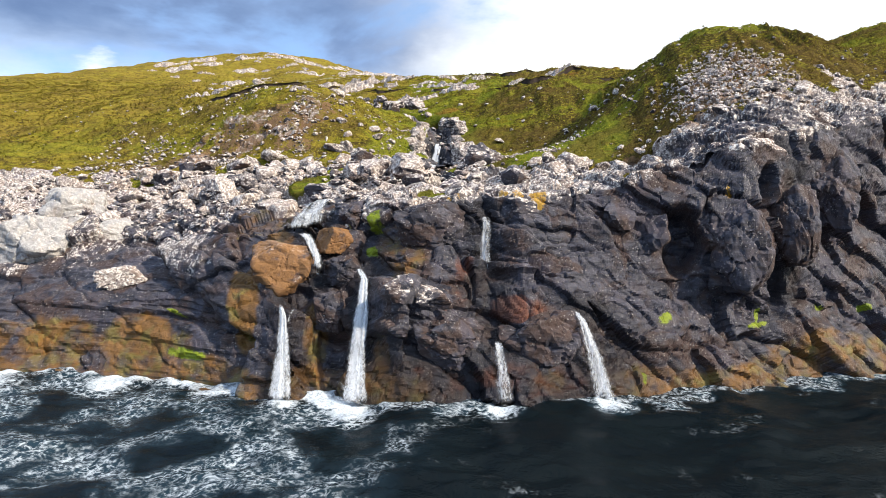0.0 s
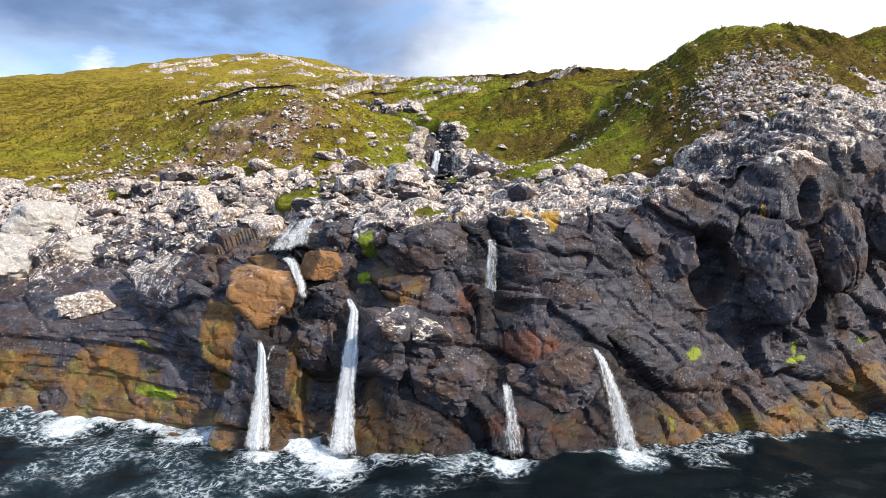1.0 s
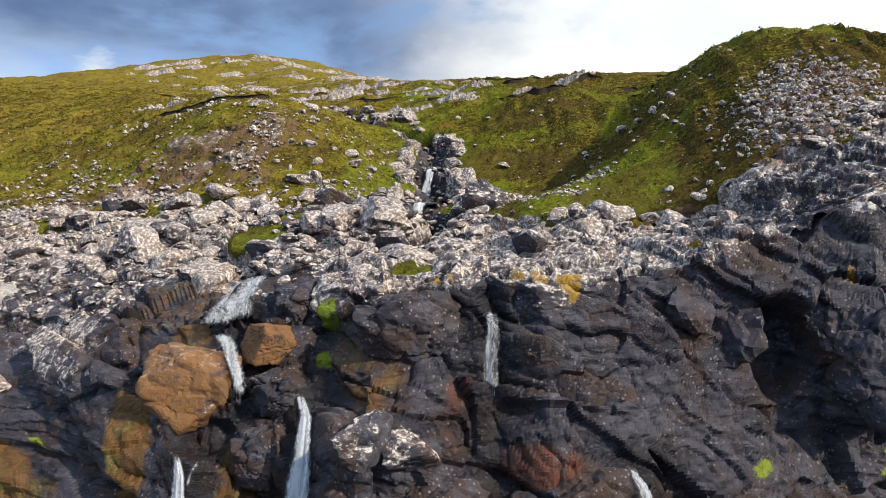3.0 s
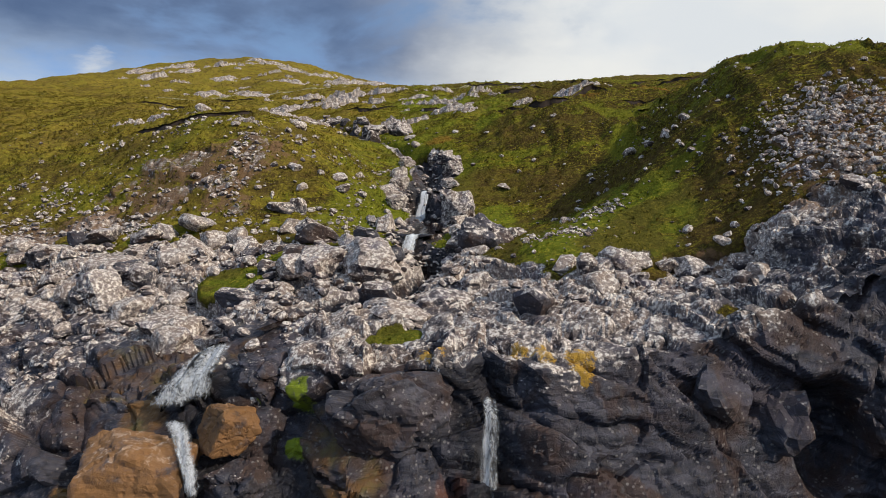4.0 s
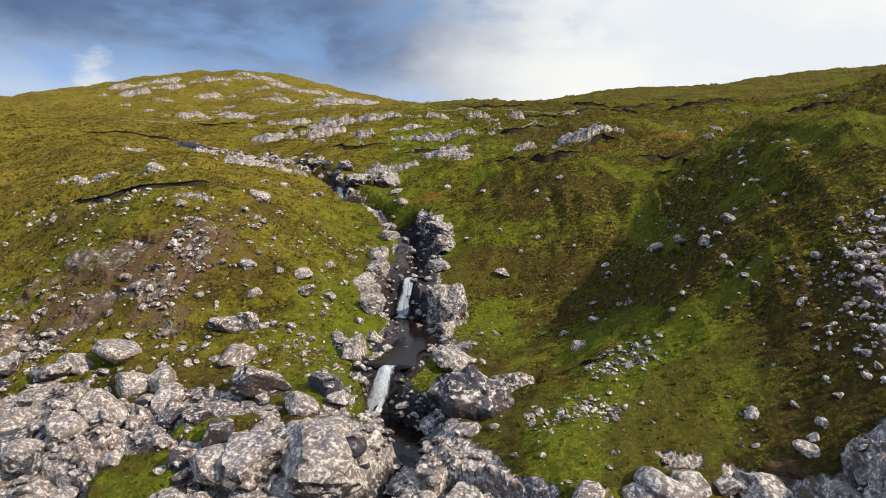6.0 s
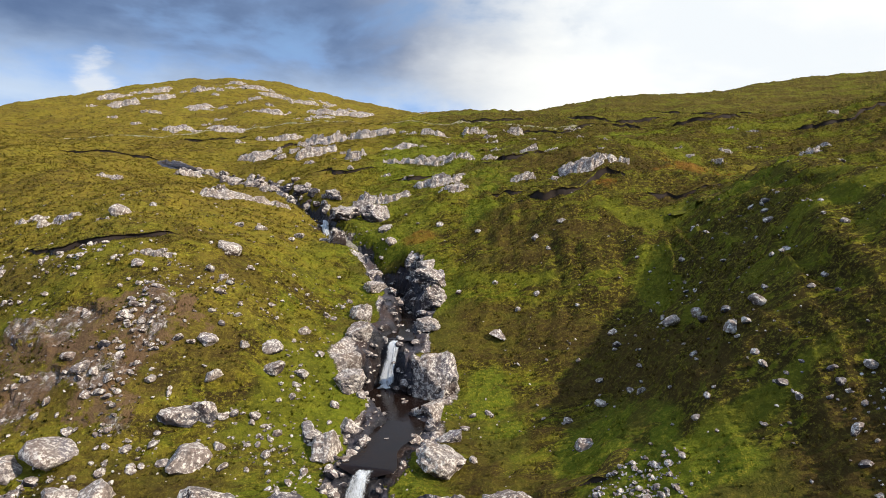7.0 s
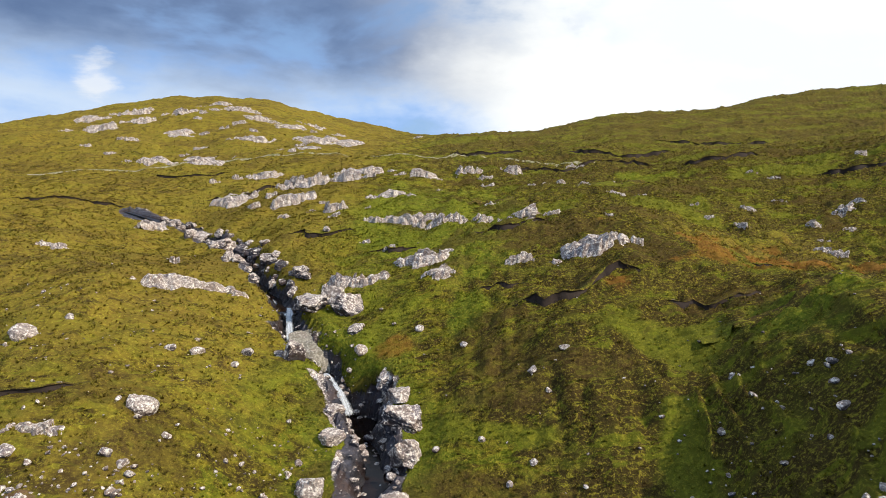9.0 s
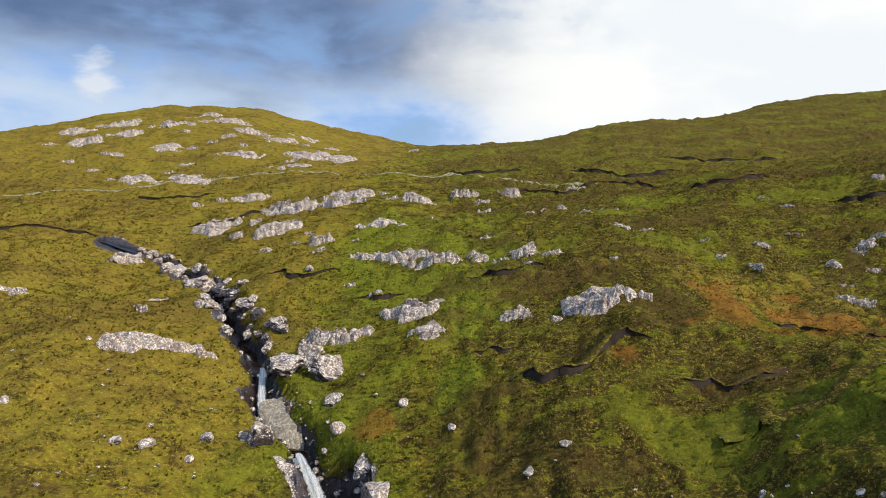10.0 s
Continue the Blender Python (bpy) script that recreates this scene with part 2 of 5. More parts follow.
height = N.add("ShaderNodeMix", data_type="FLOAT")
N.put(height.inputs[0], edge)
N.put(height.inputs[2], h_grass)
N.put(height.inputs[3], h_rock)
rough = N.math("MULTIPLY_ADD", N.math("SUBTRACT", 1.0, pale_a), -0.54, 0.92)
rough = N.math("SUBTRACT", rough, N.math("MULTIPLY", wet_a, 0.2))
rough = N.math("MAXIMUM", rough, N.math("MULTIPLY_ADD", edge, -0.58, 0.95))
N.finish(N.surface(colour, rough, N.bump(height.outputs[0], 0.9, 0.16), Specular_IOR_Level=N.math("MULTIPLY_ADD", edge, 0.20, 0.02)))


def stone_material(name, pale, tint=None, amount=0.0):
    m, N = material(name)
    info = N.add("ShaderNodeObjectInfo").outputs["Random"]
    geo = N.add("ShaderNodeNewGeometry")
    at = geo.outputs["Position"]
    up = N.add("ShaderNodeSeparateXYZ")
    N.link(geo.outputs["Normal"], up.inputs[0])
    p = N.math("ADD", N.math("MULTIPLY_ADD", info, 0.35, pale - 0.25), N.math("MULTIPLY", up.outputs[2], 0.22), clamp=True)
    c, grain, mottle = rock_colour(N, at, p)
    if tint:
        c = N.mix(N.math("MULTIPLY", N.step(N.noise(at, 1.4, 5.0, 0.6), 0.25, 0.5), amount), c, N.mix(grain, tuple(0.55 * v for v in tint), tint))
    h = N.math("ADD", mottle, N.math("MULTIPLY", grain, 0.5))
    h = N.math("ADD", h, N.math("MULTIPLY", N.step(N.math("ABSOLUTE", N.math("SUBTRACT", N.noise(at, 1.0, 3.0, 0.5, 1.2), 0.5)), 0.0, 0.025), 0.16))
    N.finish(N.surface(c, 0.85, N.bump(h, 0.85, 0.10), Specular_IOR_Level=0.35))
    return m


STONE = stone_material("lichened_stone", 0.74)
GREYSTONE = stone_material("grey_stone", 0.55)
DARKSTONE = stone_material("dark_wet_stone", 0.12)
ORANGESTONE = stone_material("ochre_stone", 0.35, (0.34, 0.165, 0.055), 0.8)
OUTSTONE = stone_material("weathered_outcrop", 1.04)
SLABSTONE = stone_material("algae_slab", 0.62, (0.21, 0.20, 0.135), 0.6)
LEDGESTONE = stone_material("ledge_stone", 0.34)
PALESTONE = stone_material("pale_slab", 1.15, (0.46, 0.45, 0.43), 0.7)

SEA, N = material("sea_water")
at = N.add("ShaderNodeTexCoord").outputs["Object"]
foam_a = N.attr("foam")
warp = N.add("ShaderNodeVectorMath", operation="ADD")
N.link(at, warp.inputs[0])
wn = N.add("ShaderNodeTexNoise")
N.link(at, wn.inputs["Vector"])
wn.inputs["Scale"].default_value, wn.inputs["Detail"].default_value = 0.5, 3.0
sc = N.add("ShaderNodeVectorMath", operation="SCALE")
N.link(wn.outputs["Color"], sc.inputs[0])
sc.inputs["Scale"].default_value = 2.6
N.link(sc.outputs[0], warp.inputs[1])
lace = N.step(N.cell(warp.outputs[0], 0.9, "DISTANCE_TO_EDGE"), 0.13, 0.0)
lace2 = N.step(N.cell(warp.outputs[0], 2.8, "DISTANCE_TO_EDGE"), 0.22, 0.0)
patch = N.noise(at, 0.24, 5.0, 0.6, 0.5)
fine = N.noise(at, 3.0, 6.0, 0.7)
web = N.math("MULTIPLY", N.math("MAXIMUM", lace, N.math("MULTIPLY", lace2, 0.8)), N.step(N.math("ADD", patch, N.math("MULTIPLY_ADD", foam_a, 0.55, -0.22)), 0.42, 0.58))
web = N.math("MULTIPLY", web, N.step(fine, 0.42, 0.60))
solid = N.step(N.math("ADD", N.math("MULTIPLY", fine, 0.55), N.math("ADD", N.math("MULTIPLY", patch, 0.5), N.math("MULTIPLY_ADD", foam_a, 1.0, -1.0))), 0.20, 0.48)
wisp = N.step(N.noise(at, 7.0, 6.0, 0.75, 0.4), 0.34, 0.56)
foam = N.math("MAXIMUM", N.math("MULTIPLY", web, 0.62), N.math("MULTIPLY", solid, N.math("MULTIPLY_ADD", wisp, 0.6, 0.3)), clamp=True)
deep = N.mix(N.noise(at, 0.35, 3.0), (0.0015, 0.0035, 0.006), (0.006, 0.010, 0.011))
ripple = N.math("ADD", N.noise(at, 1.6, 5.0, 0.6, 0.3), N.math("MULTIPLY", N.noise(at, 6.0, 3.0), 0.3))
deep = N.mix(N.math("MULTIPLY", N.step(foam_a, 0.12, 0.40), N.step(patch, 0.36, 0.60)), deep, (0.016, 0.032, 0.044))
N.finish(N.surface(N.mix(foam, deep, (0.74, 0.80, 0.84)), N.math("MULTIPLY_ADD", foam, 0.6, 0.10), N.bump(ripple, 0.6, 0.16), IOR=1.33, Specular_IOR_Level=0.07))

FALL, N = material("falling_water")
at = N.add("ShaderNodeTexCoord").outputs["Object"]
edge_a = N.attr("cover")
streak = N.noise(at, 5.5, 7.0, 0.75, 0.5, (1.7, 1.7, 0.20))
thin = N.noise(at, 2.0, 4.0, 0.6, 0.0, (1.0, 1.0, 0.3))
cov = N.step(N.math("ADD", N.math("ADD", N.math("MULTIPLY", streak, 0.9), N.math("MULTIPLY", thin, 0.35)), N.math("MULTIPLY_ADD", edge_a, 1.0, -1.0)), 0.30, 0.74)
body = N.surface(N.mix(streak, (0.70, 0.74, 0.79), (0.96, 0.97, 0.98)), 0.55, N.bump(streak, 0.6, 0.08))
soft = N.add("ShaderNodeBsdfTranslucent")
soft.inputs["Color"].default_value = (0.75, 0.8, 0.84, 1)
blend = N.add("ShaderNodeMixShader")
blend.inputs[0].default_value = 0.35
N.link(body, blend.inputs[1])
N.link(soft.outputs[0], blend.inputs[2])
clear = N.add("ShaderNodeBsdfTransparent")
show = N.add("ShaderNodeMixShader")
N.link(N.math("MULTIPLY", cov, 0.92), show.inputs[0])
N.link(clear.outputs[0], show.inputs[1])
N.link(blend.outputs[0], show.inputs[2])
N.finish(show.outputs[0])

BROOK, N = material("peaty_water")
at = N.add("ShaderNodeTexCoord").outputs["Object"]
white_a = N.attr("foam")
f1 = N.noise(at, 2.2, 6.0, 0.7, 0.5)
fo = N.step(N.math("ADD", f1, N.math("MULTIPLY_ADD", white_a, 0.7, -0.7)), 0.30, 0.46)
c = N.mix(N.noise(at, 0.6, 3.0), (0.006, 0.005, 0.005), (0.022, 0.011, 0.007))
N.finish(N.surface(N.mix(fo, c, (0.72, 0.74, 0.74)), N.math("MULTIPLY_ADD", fo, 0.5, 0.08), N.bump(N.noise(at, 3.5, 4.0, 0.6, 0.4), 0.35, 0.04), IOR=1.33, Specular_IOR_Level=0.22))

GRASS, N = material("moor_grass")
at = N.add("ShaderNodeNewGeometry").outputs["Position"]
gc, g2, g3 = grass_colour(N, at, N.attr("lush"), N.attr("heath"), N.attr("dry"), N.attr("rust"))
own = N.attr("own")
gc = N.mix(N.math("MULTIPLY", N.step(own, 0.6, 1.0), 0.6), gc, (0.30, 0.265, 0.04))
blade = N.surface(gc, 0.9, Specular_IOR_Level=0.03)
thru = N.add("ShaderNodeBsdfTranslucent")
N.link(gc, thru.inputs["Color"])
mixed = N.add("ShaderNodeMixShader")
mixed.inputs[0].default_value = 0.55
N.link(blade, mixed.inputs[1])
N.link(thru.outputs[0], mixed.inputs[2])
N.finish(mixed.outputs[0])

PEAT, N = material("bare_peat")
at = N.add("ShaderNodeNewGeometry").outputs["Position"]
n1 = N.noise(at, 2.0, 6.0, 0.7)
N.finish(N.surface(N.mix(n1, (0.010, 0.006, 0.004), (0.050, 0.030, 0.020)), 0.9, N.bump(n1, 0.8, 0.1)))

TURF, N = material("turf")
at = N.add("ShaderNodeNewGeometry").outputs["Position"]
low_a, high_a = N.math("ADD", 0.0, 0.3), N.math("ADD", 0.0, 0.75)
gc, g2, g3 = grass_colour(N, at, low_a, high_a, low_a)
N.finish(N.surface(gc, 0.9, N.bump(N.math("ADD", g2, g3), 0.9, 0.12), Specular_IOR_Level=0.03))

TRACK, N = material("worn_earth")
at = N.add("ShaderNodeNewGeometry").outputs["Position"]
n1 = N.noise(at, 1.5, 6.0, 0.7)
N.finish(N.surface(N.mix(N.step(n1, 0.4, 0.6), (0.13, 0.13, 0.03), (0.36, 0.31, 0.20)), 0.95, N.bump(n1, 0.6, 0.08)))


# ---- shape tools ----
def hash01(ix, iy, iz, k):
    v = np.sin(ix * 127.1 + iy * 311.7 + iz * 74.7 + k * 53.3) * 43758.5453
    return v - np.floor(v)


def vnoise(p, seed=0):
    """Smooth value noise in -1..1 at points p (n, 3)."""
    b = np.floor(p)
    f = p - b
    f = f * f * f * (f * (f * 6 - 15) + 10)
    total = np.zeros(len(p))
    for i in (0, 1):
        for j in (0, 1):
            for k in (0, 1):
                w = (f[:, 0] if i else 1 - f[:, 0]) * (f[:, 1] if j else 1 - f[:, 1]) * (f[:, 2] if k else 1 - f[:, 2])
                total += w * hash01(b[:, 0] + i, b[:, 1] + j, b[:, 2] + k, seed)
    return total * 2 - 1


def fbm(p, octaves=4, seed=0, gain=0.5):
    total, a, q = np.zeros(len(p)), 1.0, p
    for o in range(octaves):
        total += a * vnoise(q, seed + o * 7)
        a *= gain
        q = q * 2.03 + 11.7
    return total


def blocks(p, size, seed):
    """Broken rock: every cell of a jittered lattice is a tilted facet. Returns offset in -1..1 and the closeness to a crack."""
    q = p / np.array(size)
    b = np.floor(q)
    best, second = np.full(len(q), 9.0), np.full(len(q), 9.0)
    off = np.zeros(len(q))
    for i in (-1, 0, 1):
        for j in (-1, 0, 1):
            for k in (-1, 0, 1):
                c = b + np.array([i, j, k])
                r = [hash01(c[:, 0], c[:, 1], c[:, 2], seed + s) for s in range(3)]
                d3 = q - (c + np.stack(r, 1))
                d = np.sqrt((d3 * d3).sum(1))
                near = d < best
                second = np.where(near, best, np.minimum(second, d))
                if near.any():
                    cn, dn = c[near], d3[near]
                    t = [hash01(cn[:, 0], cn[:, 1], cn[:, 2], seed + 10 + s) - 0.5 for s in range(4)]
                    off[near] = t[3] * 1.3 + dn[:, 0] * t[0] * 1.5 + dn[:, 1] * t[1] * 1.5 + dn[:, 2] * t[2] * 1.5
                best = np.where(near, d, best)
    return off, np.clip(1 - (second - best) / 0.11, 0, 1)


def smooth01(v, low, high):
    t = np.clip((v - low) / (high - low), 0, 1)
    return t * t * (3 - 2 * t)


def spline(xs, ys, at):
    """Natural cubic through (xs, ys); ys may have further axes."""
    xs, ys = np.array(xs, float), np.array(ys, float)
    n, h = len(xs), np.diff(xs)
    A = np.eye(n)
    r = np.zeros_like(ys)
    for i in range(1, n - 1):
        A[i, i - 1:i + 2] = h[i - 1], 2 * (h[i - 1] + h[i]), h[i]
        r[i] = 6 * ((ys[i + 1] - ys[i]) / h[i] - (ys[i] - ys[i - 1]) / h[i - 1])
    m = np.linalg.solve(A, r)
    at = np.clip(at, xs[0], xs[-1])
    i = np.clip(np.searchsorted(xs, at) - 1, 0, n - 2)
    pad = (slice(None),) + (None,) * (ys.ndim - 1)
    a, b, hh = (xs[i + 1] - at)[pad], (at - xs[i])[pad], h[i][pad]
    return (m[i] * a ** 3 + m[i + 1] * b ** 3) / (6 * hh) + (ys[i] / hh - m[i] * hh / 6) * a + (ys[i + 1] / hh - m[i + 1] * hh / 6) * b


def mesh_object(name, verts, faces, mat, smooth=True, attrs=None, parent=None):
    me = bpy.data.meshes.new(name)
    verts, faces = np.asarray(verts, np.float32), np.asarray(faces, np.int32)
    k = faces.shape[1]
    me.vertices.add(len(verts))
    me.vertices.foreach_set("co", verts.ravel())
    me.loops.add(faces.size)
    me.loops.foreach_set("vertex_index", faces.ravel())
    me.polygons.add(len(faces))
    me.polygons.foreach_set("loop_start", np.arange(0, faces.size, k, dtype=np.int32))
    me.polygons.foreach_set("use_smooth", np.broadcast_to(np.asarray(smooth, bool), len(faces)).copy())
    me.update(calc_edges=True)
    me.materials.append(mat)
    for key, value in (attrs or {}).items():
        me.attributes.new(key, "FLOAT", "POINT").data.foreach_set("value", np.asarray(value, np.float32))
    ob = new(name, me)
    if parent:
        ob.parent = parent
    return ob


def grid_faces(rows, cols):
    i = np.arange(rows * cols).reshape(rows, cols)
    return np.stack([i[:-1, :-1], i[:-1, 1:], i[1:, 1:], i[1:, :-1]], -1).reshape(-1, 4)


# ---- the lie of the land ----
# heights along lines across the slope; the columns fan out from the shore, x = column * (y + 5) / 45
COLUMNS = [-42, -28, -18, -10, -4, 2, 7, 12, 16, 20, 28, 42]
LINES = []


def line(y, *heights):
    LINES.append((y, heights))


line(44, 5.0, 6.4, 8.5, 10.5, 11.8, 12.7, 13.1, 13.7, 15.5, 17.1, 16.2, 20.1)
line(50, 7.5, 8.4, 10.1, 11.8, 13.2, 13.4, 15.2, 14.8, 17.8, 20.1, 19.6, 23.2)
line(57, 10.0, 10.8, 12.4, 14.0, 15.2, 14.7, 16.8, 18.9, 22.9, 25.2, 23.5, 23.0)
line(65, 12.8, 13.7, 14.9, 16.5, 15.9, 14.9, 16.2, 22.9, 28.0, 29.9, 27.2, 26.0)
line(75, 16.0, 17.2, 19.2, 25.0, 20.7, 17.0, 18.6, 24.6, 30.8, 31.2, 28.6, 27.5)
line(88, 20.2, 21.5, 25.6, 27.7, 23.6, 22.9, 26.9, 28.5, 32.0, 31.3, 29.0, 32.0)
line(105, 25.4, 26.9, 29.8, 30.4, 26.7, 29.8, 32.1, 33.0, 31.0, 30.7, 33.2, 42.2)
line(128, 31.9, 33.1, 34.4, 30.7, 33.8, 35.6, 37.0, 37.2, 35.5, 35.3, 40.8, 48.8)
line(160, 39.8, 40.7, 40.1, 39.0, 41.7, 41.5, 41.8, 42.8, 44.9, 45.4, 52.5, 68.0)
line(200, 47.6, 50.4, 49.4, 50.3, 51.0, 50.8, 52.0, 52.2, 51.1, 51.7, 54.3, 69.7)
line(245, 47.0, 60.4, 65.8, 66.0, 59.5, 58.6, 58.4, 60.0, 61.0, 62.0, 66.0, 83.0)
line(310, 43.0, 62.5, 76.8, 75.6, 66.0, 60.0, 65.1, 73.3, 74.6, 77.0, 81.0, 96.0)
line(420, 44.0, 54.0, 52.0, 38.0, 30.0, 34.0, 42.0, 58.0, 71.0, 88.0, 101.0, 116.0)
line(600, 25.0, 25.0, 20.0, 15.0, 12.0, 15.0, 25.0, 35.0, 42.0, 50.0, 66.0, 80.0)
LOGS = [math.log(y + 5) for y, _ in LINES]
TABLE = spline(COLUMNS, np.array([h for _, h in LINES]).T, np.arange(-42, 42.01, 0.5)).T
FINE_LOGS = np.linspace(LOGS[0], LOGS[-1], 240)
TABLE = spline(LOGS, TABLE, FINE_LOGS)


def base_height(x, y):
    u = (np.clip(x * 45 / (y + 5), -42, 41.99) + 42) * 2
    v = np.clip((np.log(np.maximum(y, 30) + 5) - FINE_LOGS[0]) / (FINE_LOGS[1] - FINE_LOGS[0]), 0, 238.999)
    i, j = u.astype(int), v.astype(int)
    a, b = u - i, v - j
    z = TABLE[j, i] * (1 - a) * (1 - b) + TABLE[j, i + 1] * a * (1 - b) + TABLE[j + 1, i] * (1 - a) * b + TABLE[j + 1, i + 1] * a * b
    return z + np.minimum(y - 44, 0) * 0.25


# the burn, from the cliff top up the hill: x, y, height of its bed
BURN = np.array([(-9.4, 43.5, 11.5), (-6.6, 48.0, 12.0), (-3.5, 49.5, 12.2), (-0.5, 52, 12.4), (0.8, 56, 12.6), (-1.6, 61.6, 12.9), (-1.1, 63.8, 15.3),
                 (0.5, 70, 15.6), (-1.2, 76.6, 15.7), (-0.6, 78.3, 18.8), (0.5, 84, 19.2), (-2.0, 91, 19.7), (-3.2, 93.8, 19.9), (-6.0, 97.2, 22.4),
                 (-8.8, 100.2, 22.8), (-10.2, 102.6, 23.2), (-11.6, 107.6, 26.3), (-14.4, 112, 26.8), (-19.9, 121.5, 28.2), (-26.2, 132, 30.4), (-38, 144, 33.6), (-50, 149, 36.2)])


def burn_near(x, y):
    """Distance from the burn's line, the height of its bed there, and the side (left of the flow's way up is +)."""
    dist, bed, side = np.full(len(x), 1e9), np.zeros(len(x)), np.zeros(len(x))
    for a, b in zip(BURN[:-1], BURN[1:]):
        ab = b[:2] - a[:2]
        t = np.clip(((x - a[0]) * ab[0] + (y - a[1]) * ab[1]) / (ab @ ab), 0, 1)
        ex, ey = x - a[0] - t * ab[0], y - a[1] - t * ab[1]
        d = np.hypot(ex, ey)
        near = d < dist
        dist = np.where(near, d, dist)
        bed = np.where(near, a[2] + t * (b[2] - a[2]), bed)
        side = np.where(near, np.sign(ab[0] * ey - ab[1] * ex), side)
    return dist, bed, side


def xline(*pairs):
    xs, vs = zip(*pairs)
    return lambda x: np.interp(x, xs, vs)


foot_y = xline((-45, 43), (-31, 41), (-22, 40.4), (-16, 38.6), (-12, 36.6), (-8, 35.6), (-4, 34.8), (0, 33.8), (4, 34.2), (8, 34.6), (12, 35), (16, 36.6), (20, 38), (25, 38.7), (31, 41), (45, 46))
low_y = xline((-45, 46), (-27, 43), (-19, 41.8), (-14, 38.6), (-10, 38.2), (-7, 38.8), (-4.5, 37.4), (-2.5, 35.6), (1, 36.3), (3, 36.6), (5, 36.0), (8.3, 36.8), (11, 37.9), (14, 38.4), (18, 39.6), (22, 40.6), (30, 42.8), (45, 48))
low_z = xline((-45, 3.5), (-27, 4.9), (-19, 4.2), (-14, 4.0), (-10, 5.0), (-7, 4.4), (-4.5, 5.2), (-2.5, 6.6), (1, 4.9), (3, 4.2), (5, 4.6), (8.3, 5.1), (11, 5.0), (14, 4.4), (18, 5.2), (22, 3.9), (30, 3.6), (45, 4))
high_y = xline((-45, 51), (-27, 47.6), (-20, 44), (-16.5, 42), (-13.5, 41.6), (-10, 40.4), (-7, 40.6), (-5, 40.8), (-2.5, 38.8), (0, 39.2), (2.8, 39.6), (5, 38.6), (9.6, 38.9), (14.5, 39.9), (18.5, 38.7), (20, 38.1), (23.5, 41.4), (26, 43.3), (32, 46), (45, 51))
high_z = xline((-45, 6.8), (-27, 7.2), (-20, 7.0), (-16.5, 6.9), (-13.5, 8.6), (-10, 8.4), (-7, 8.4), (-5, 8.8), (-2.5, 9.0), (0, 9.6), (2.8, 9.0), (5, 9.6), (9.6, 8.4), (14.5, 9.4), (18.5, 9.2), (20, 10.2), (23.5, 9.6), (26, 9.8), (32, 10), (45, 10))
rim_y = xline((-45, 55), (-31, 52), (-22, 48), (-16, 44.3), (-12, 43), (-9.4, 43.1), (-7, 43), (-4, 41.9), (0, 41.0), (2.0, 40.6), (2.8, 41.6), (3.6, 40.4), (8, 40.5), (12, 41), (16, 41.2), (20, 41.8), (25, 43.4), (31, 46.4), (45, 52))
grass_from = xline((-45, 70), (-36, 67), (-20, 63), (-10, 60), (-6, 58), (-1, 58), (2.5, 57), (5, 51), (7, 48.3), (12, 49.5), (15, 52), (17, 51), (20, 49.5), (25, 50), (31, 52), (45, 57))


def burn_half(y):
    """Half the width of the burn's bed, wider in its pools."""
    return 0.6 - 0.2 * smooth01(y, 58, 54) + 0.3 * np.sin(y * 1.3) * smooth01(y, 54, 60) + 1.5 * np.exp(-((y - 73.6) / 2.4) ** 2) + 0.8 * np.exp(-((y - 58.5) / 2.5) ** 2) + 0.7 * np.exp(-((y - 92.6) / 1.6) ** 2) + 0.5 * np.exp(-((y - 101) / 2.0) ** 2)


def ground_raw(x, y):
    z = base_height(x, y)
    d, bed, side = burn_near(x, y)
    half = burn_half(y)
    wall = bed + np.maximum(d - half, 0) * np.where(side > 0, 5.0, 1.7) + 0.06 * d
    reach = smooth01(d, np.where(y > 93, 3.4, np.where(y < 59, 2.4, 5.5)), np.where(y > 93, 1.6, np.where(y < 59, 1.0, 2.2)))
    z = np.where(z > wall, z * (1 - reach) + np.minimum(z, wall) * reach, z)
    bedded = smooth01(d, half + 0.9, half * 0.6)
    return z * (1 - bedded) + np.minimum(z, bed) * bedded


def bumps(x, y):
    """Humps, hollows and sheep-worn steps of the moor."""
    p = np.stack([x, y, 0 * x], 1)
    h = 0.75 * fbm(p / 13, 3, 3) * smooth01(y, 66, 95)
    h += 0.32 * fbm(p / 5.5, 2, 4) * smooth01(y, 62, 75)
    h += 0.28 * fbm(p / 3.2, 3, 5) + 0.10 * fbm(p / 0.8, 2, 9)
    clump = np.abs(vnoise(p / 1.7, 131)) + 0.55 * np.abs(vnoise(p / 0.85 + 7, 132)) + 0.5 * np.abs(vnoise(p / np.array([5.0, 2.6, 1]) + 3, 133))
    h += 0.58 * clump * np.maximum(smooth01(x, 0, 8), 0.35) * smooth01(y, 50, 58) * (0.4 + 0.6 * smooth01(y, 74, 88))
    steps = np.abs(vnoise(np.stack([y * 0.09, x * 0.75 - y * 0.10 + 0.5 * vnoise(p / 4, 23), 0 * x], 1), 21))
    h += (0.5 - steps) * 0.85 * smooth01(x, 11, 17) * smooth01(y, 92, 78) * smooth01(y, 54, 60)
    return h * smooth01(y, 44, 54)


def ground_height(x, y):
    x, y = np.atleast_1d(np.asarray(x, float)), np.atleast_1d(np.asarray(y, float))
    d, _, _ = burn_near(x, y)
    return ground_raw(x, y) + bumps(x, y) * smooth01(d, 0.6, 3.0)


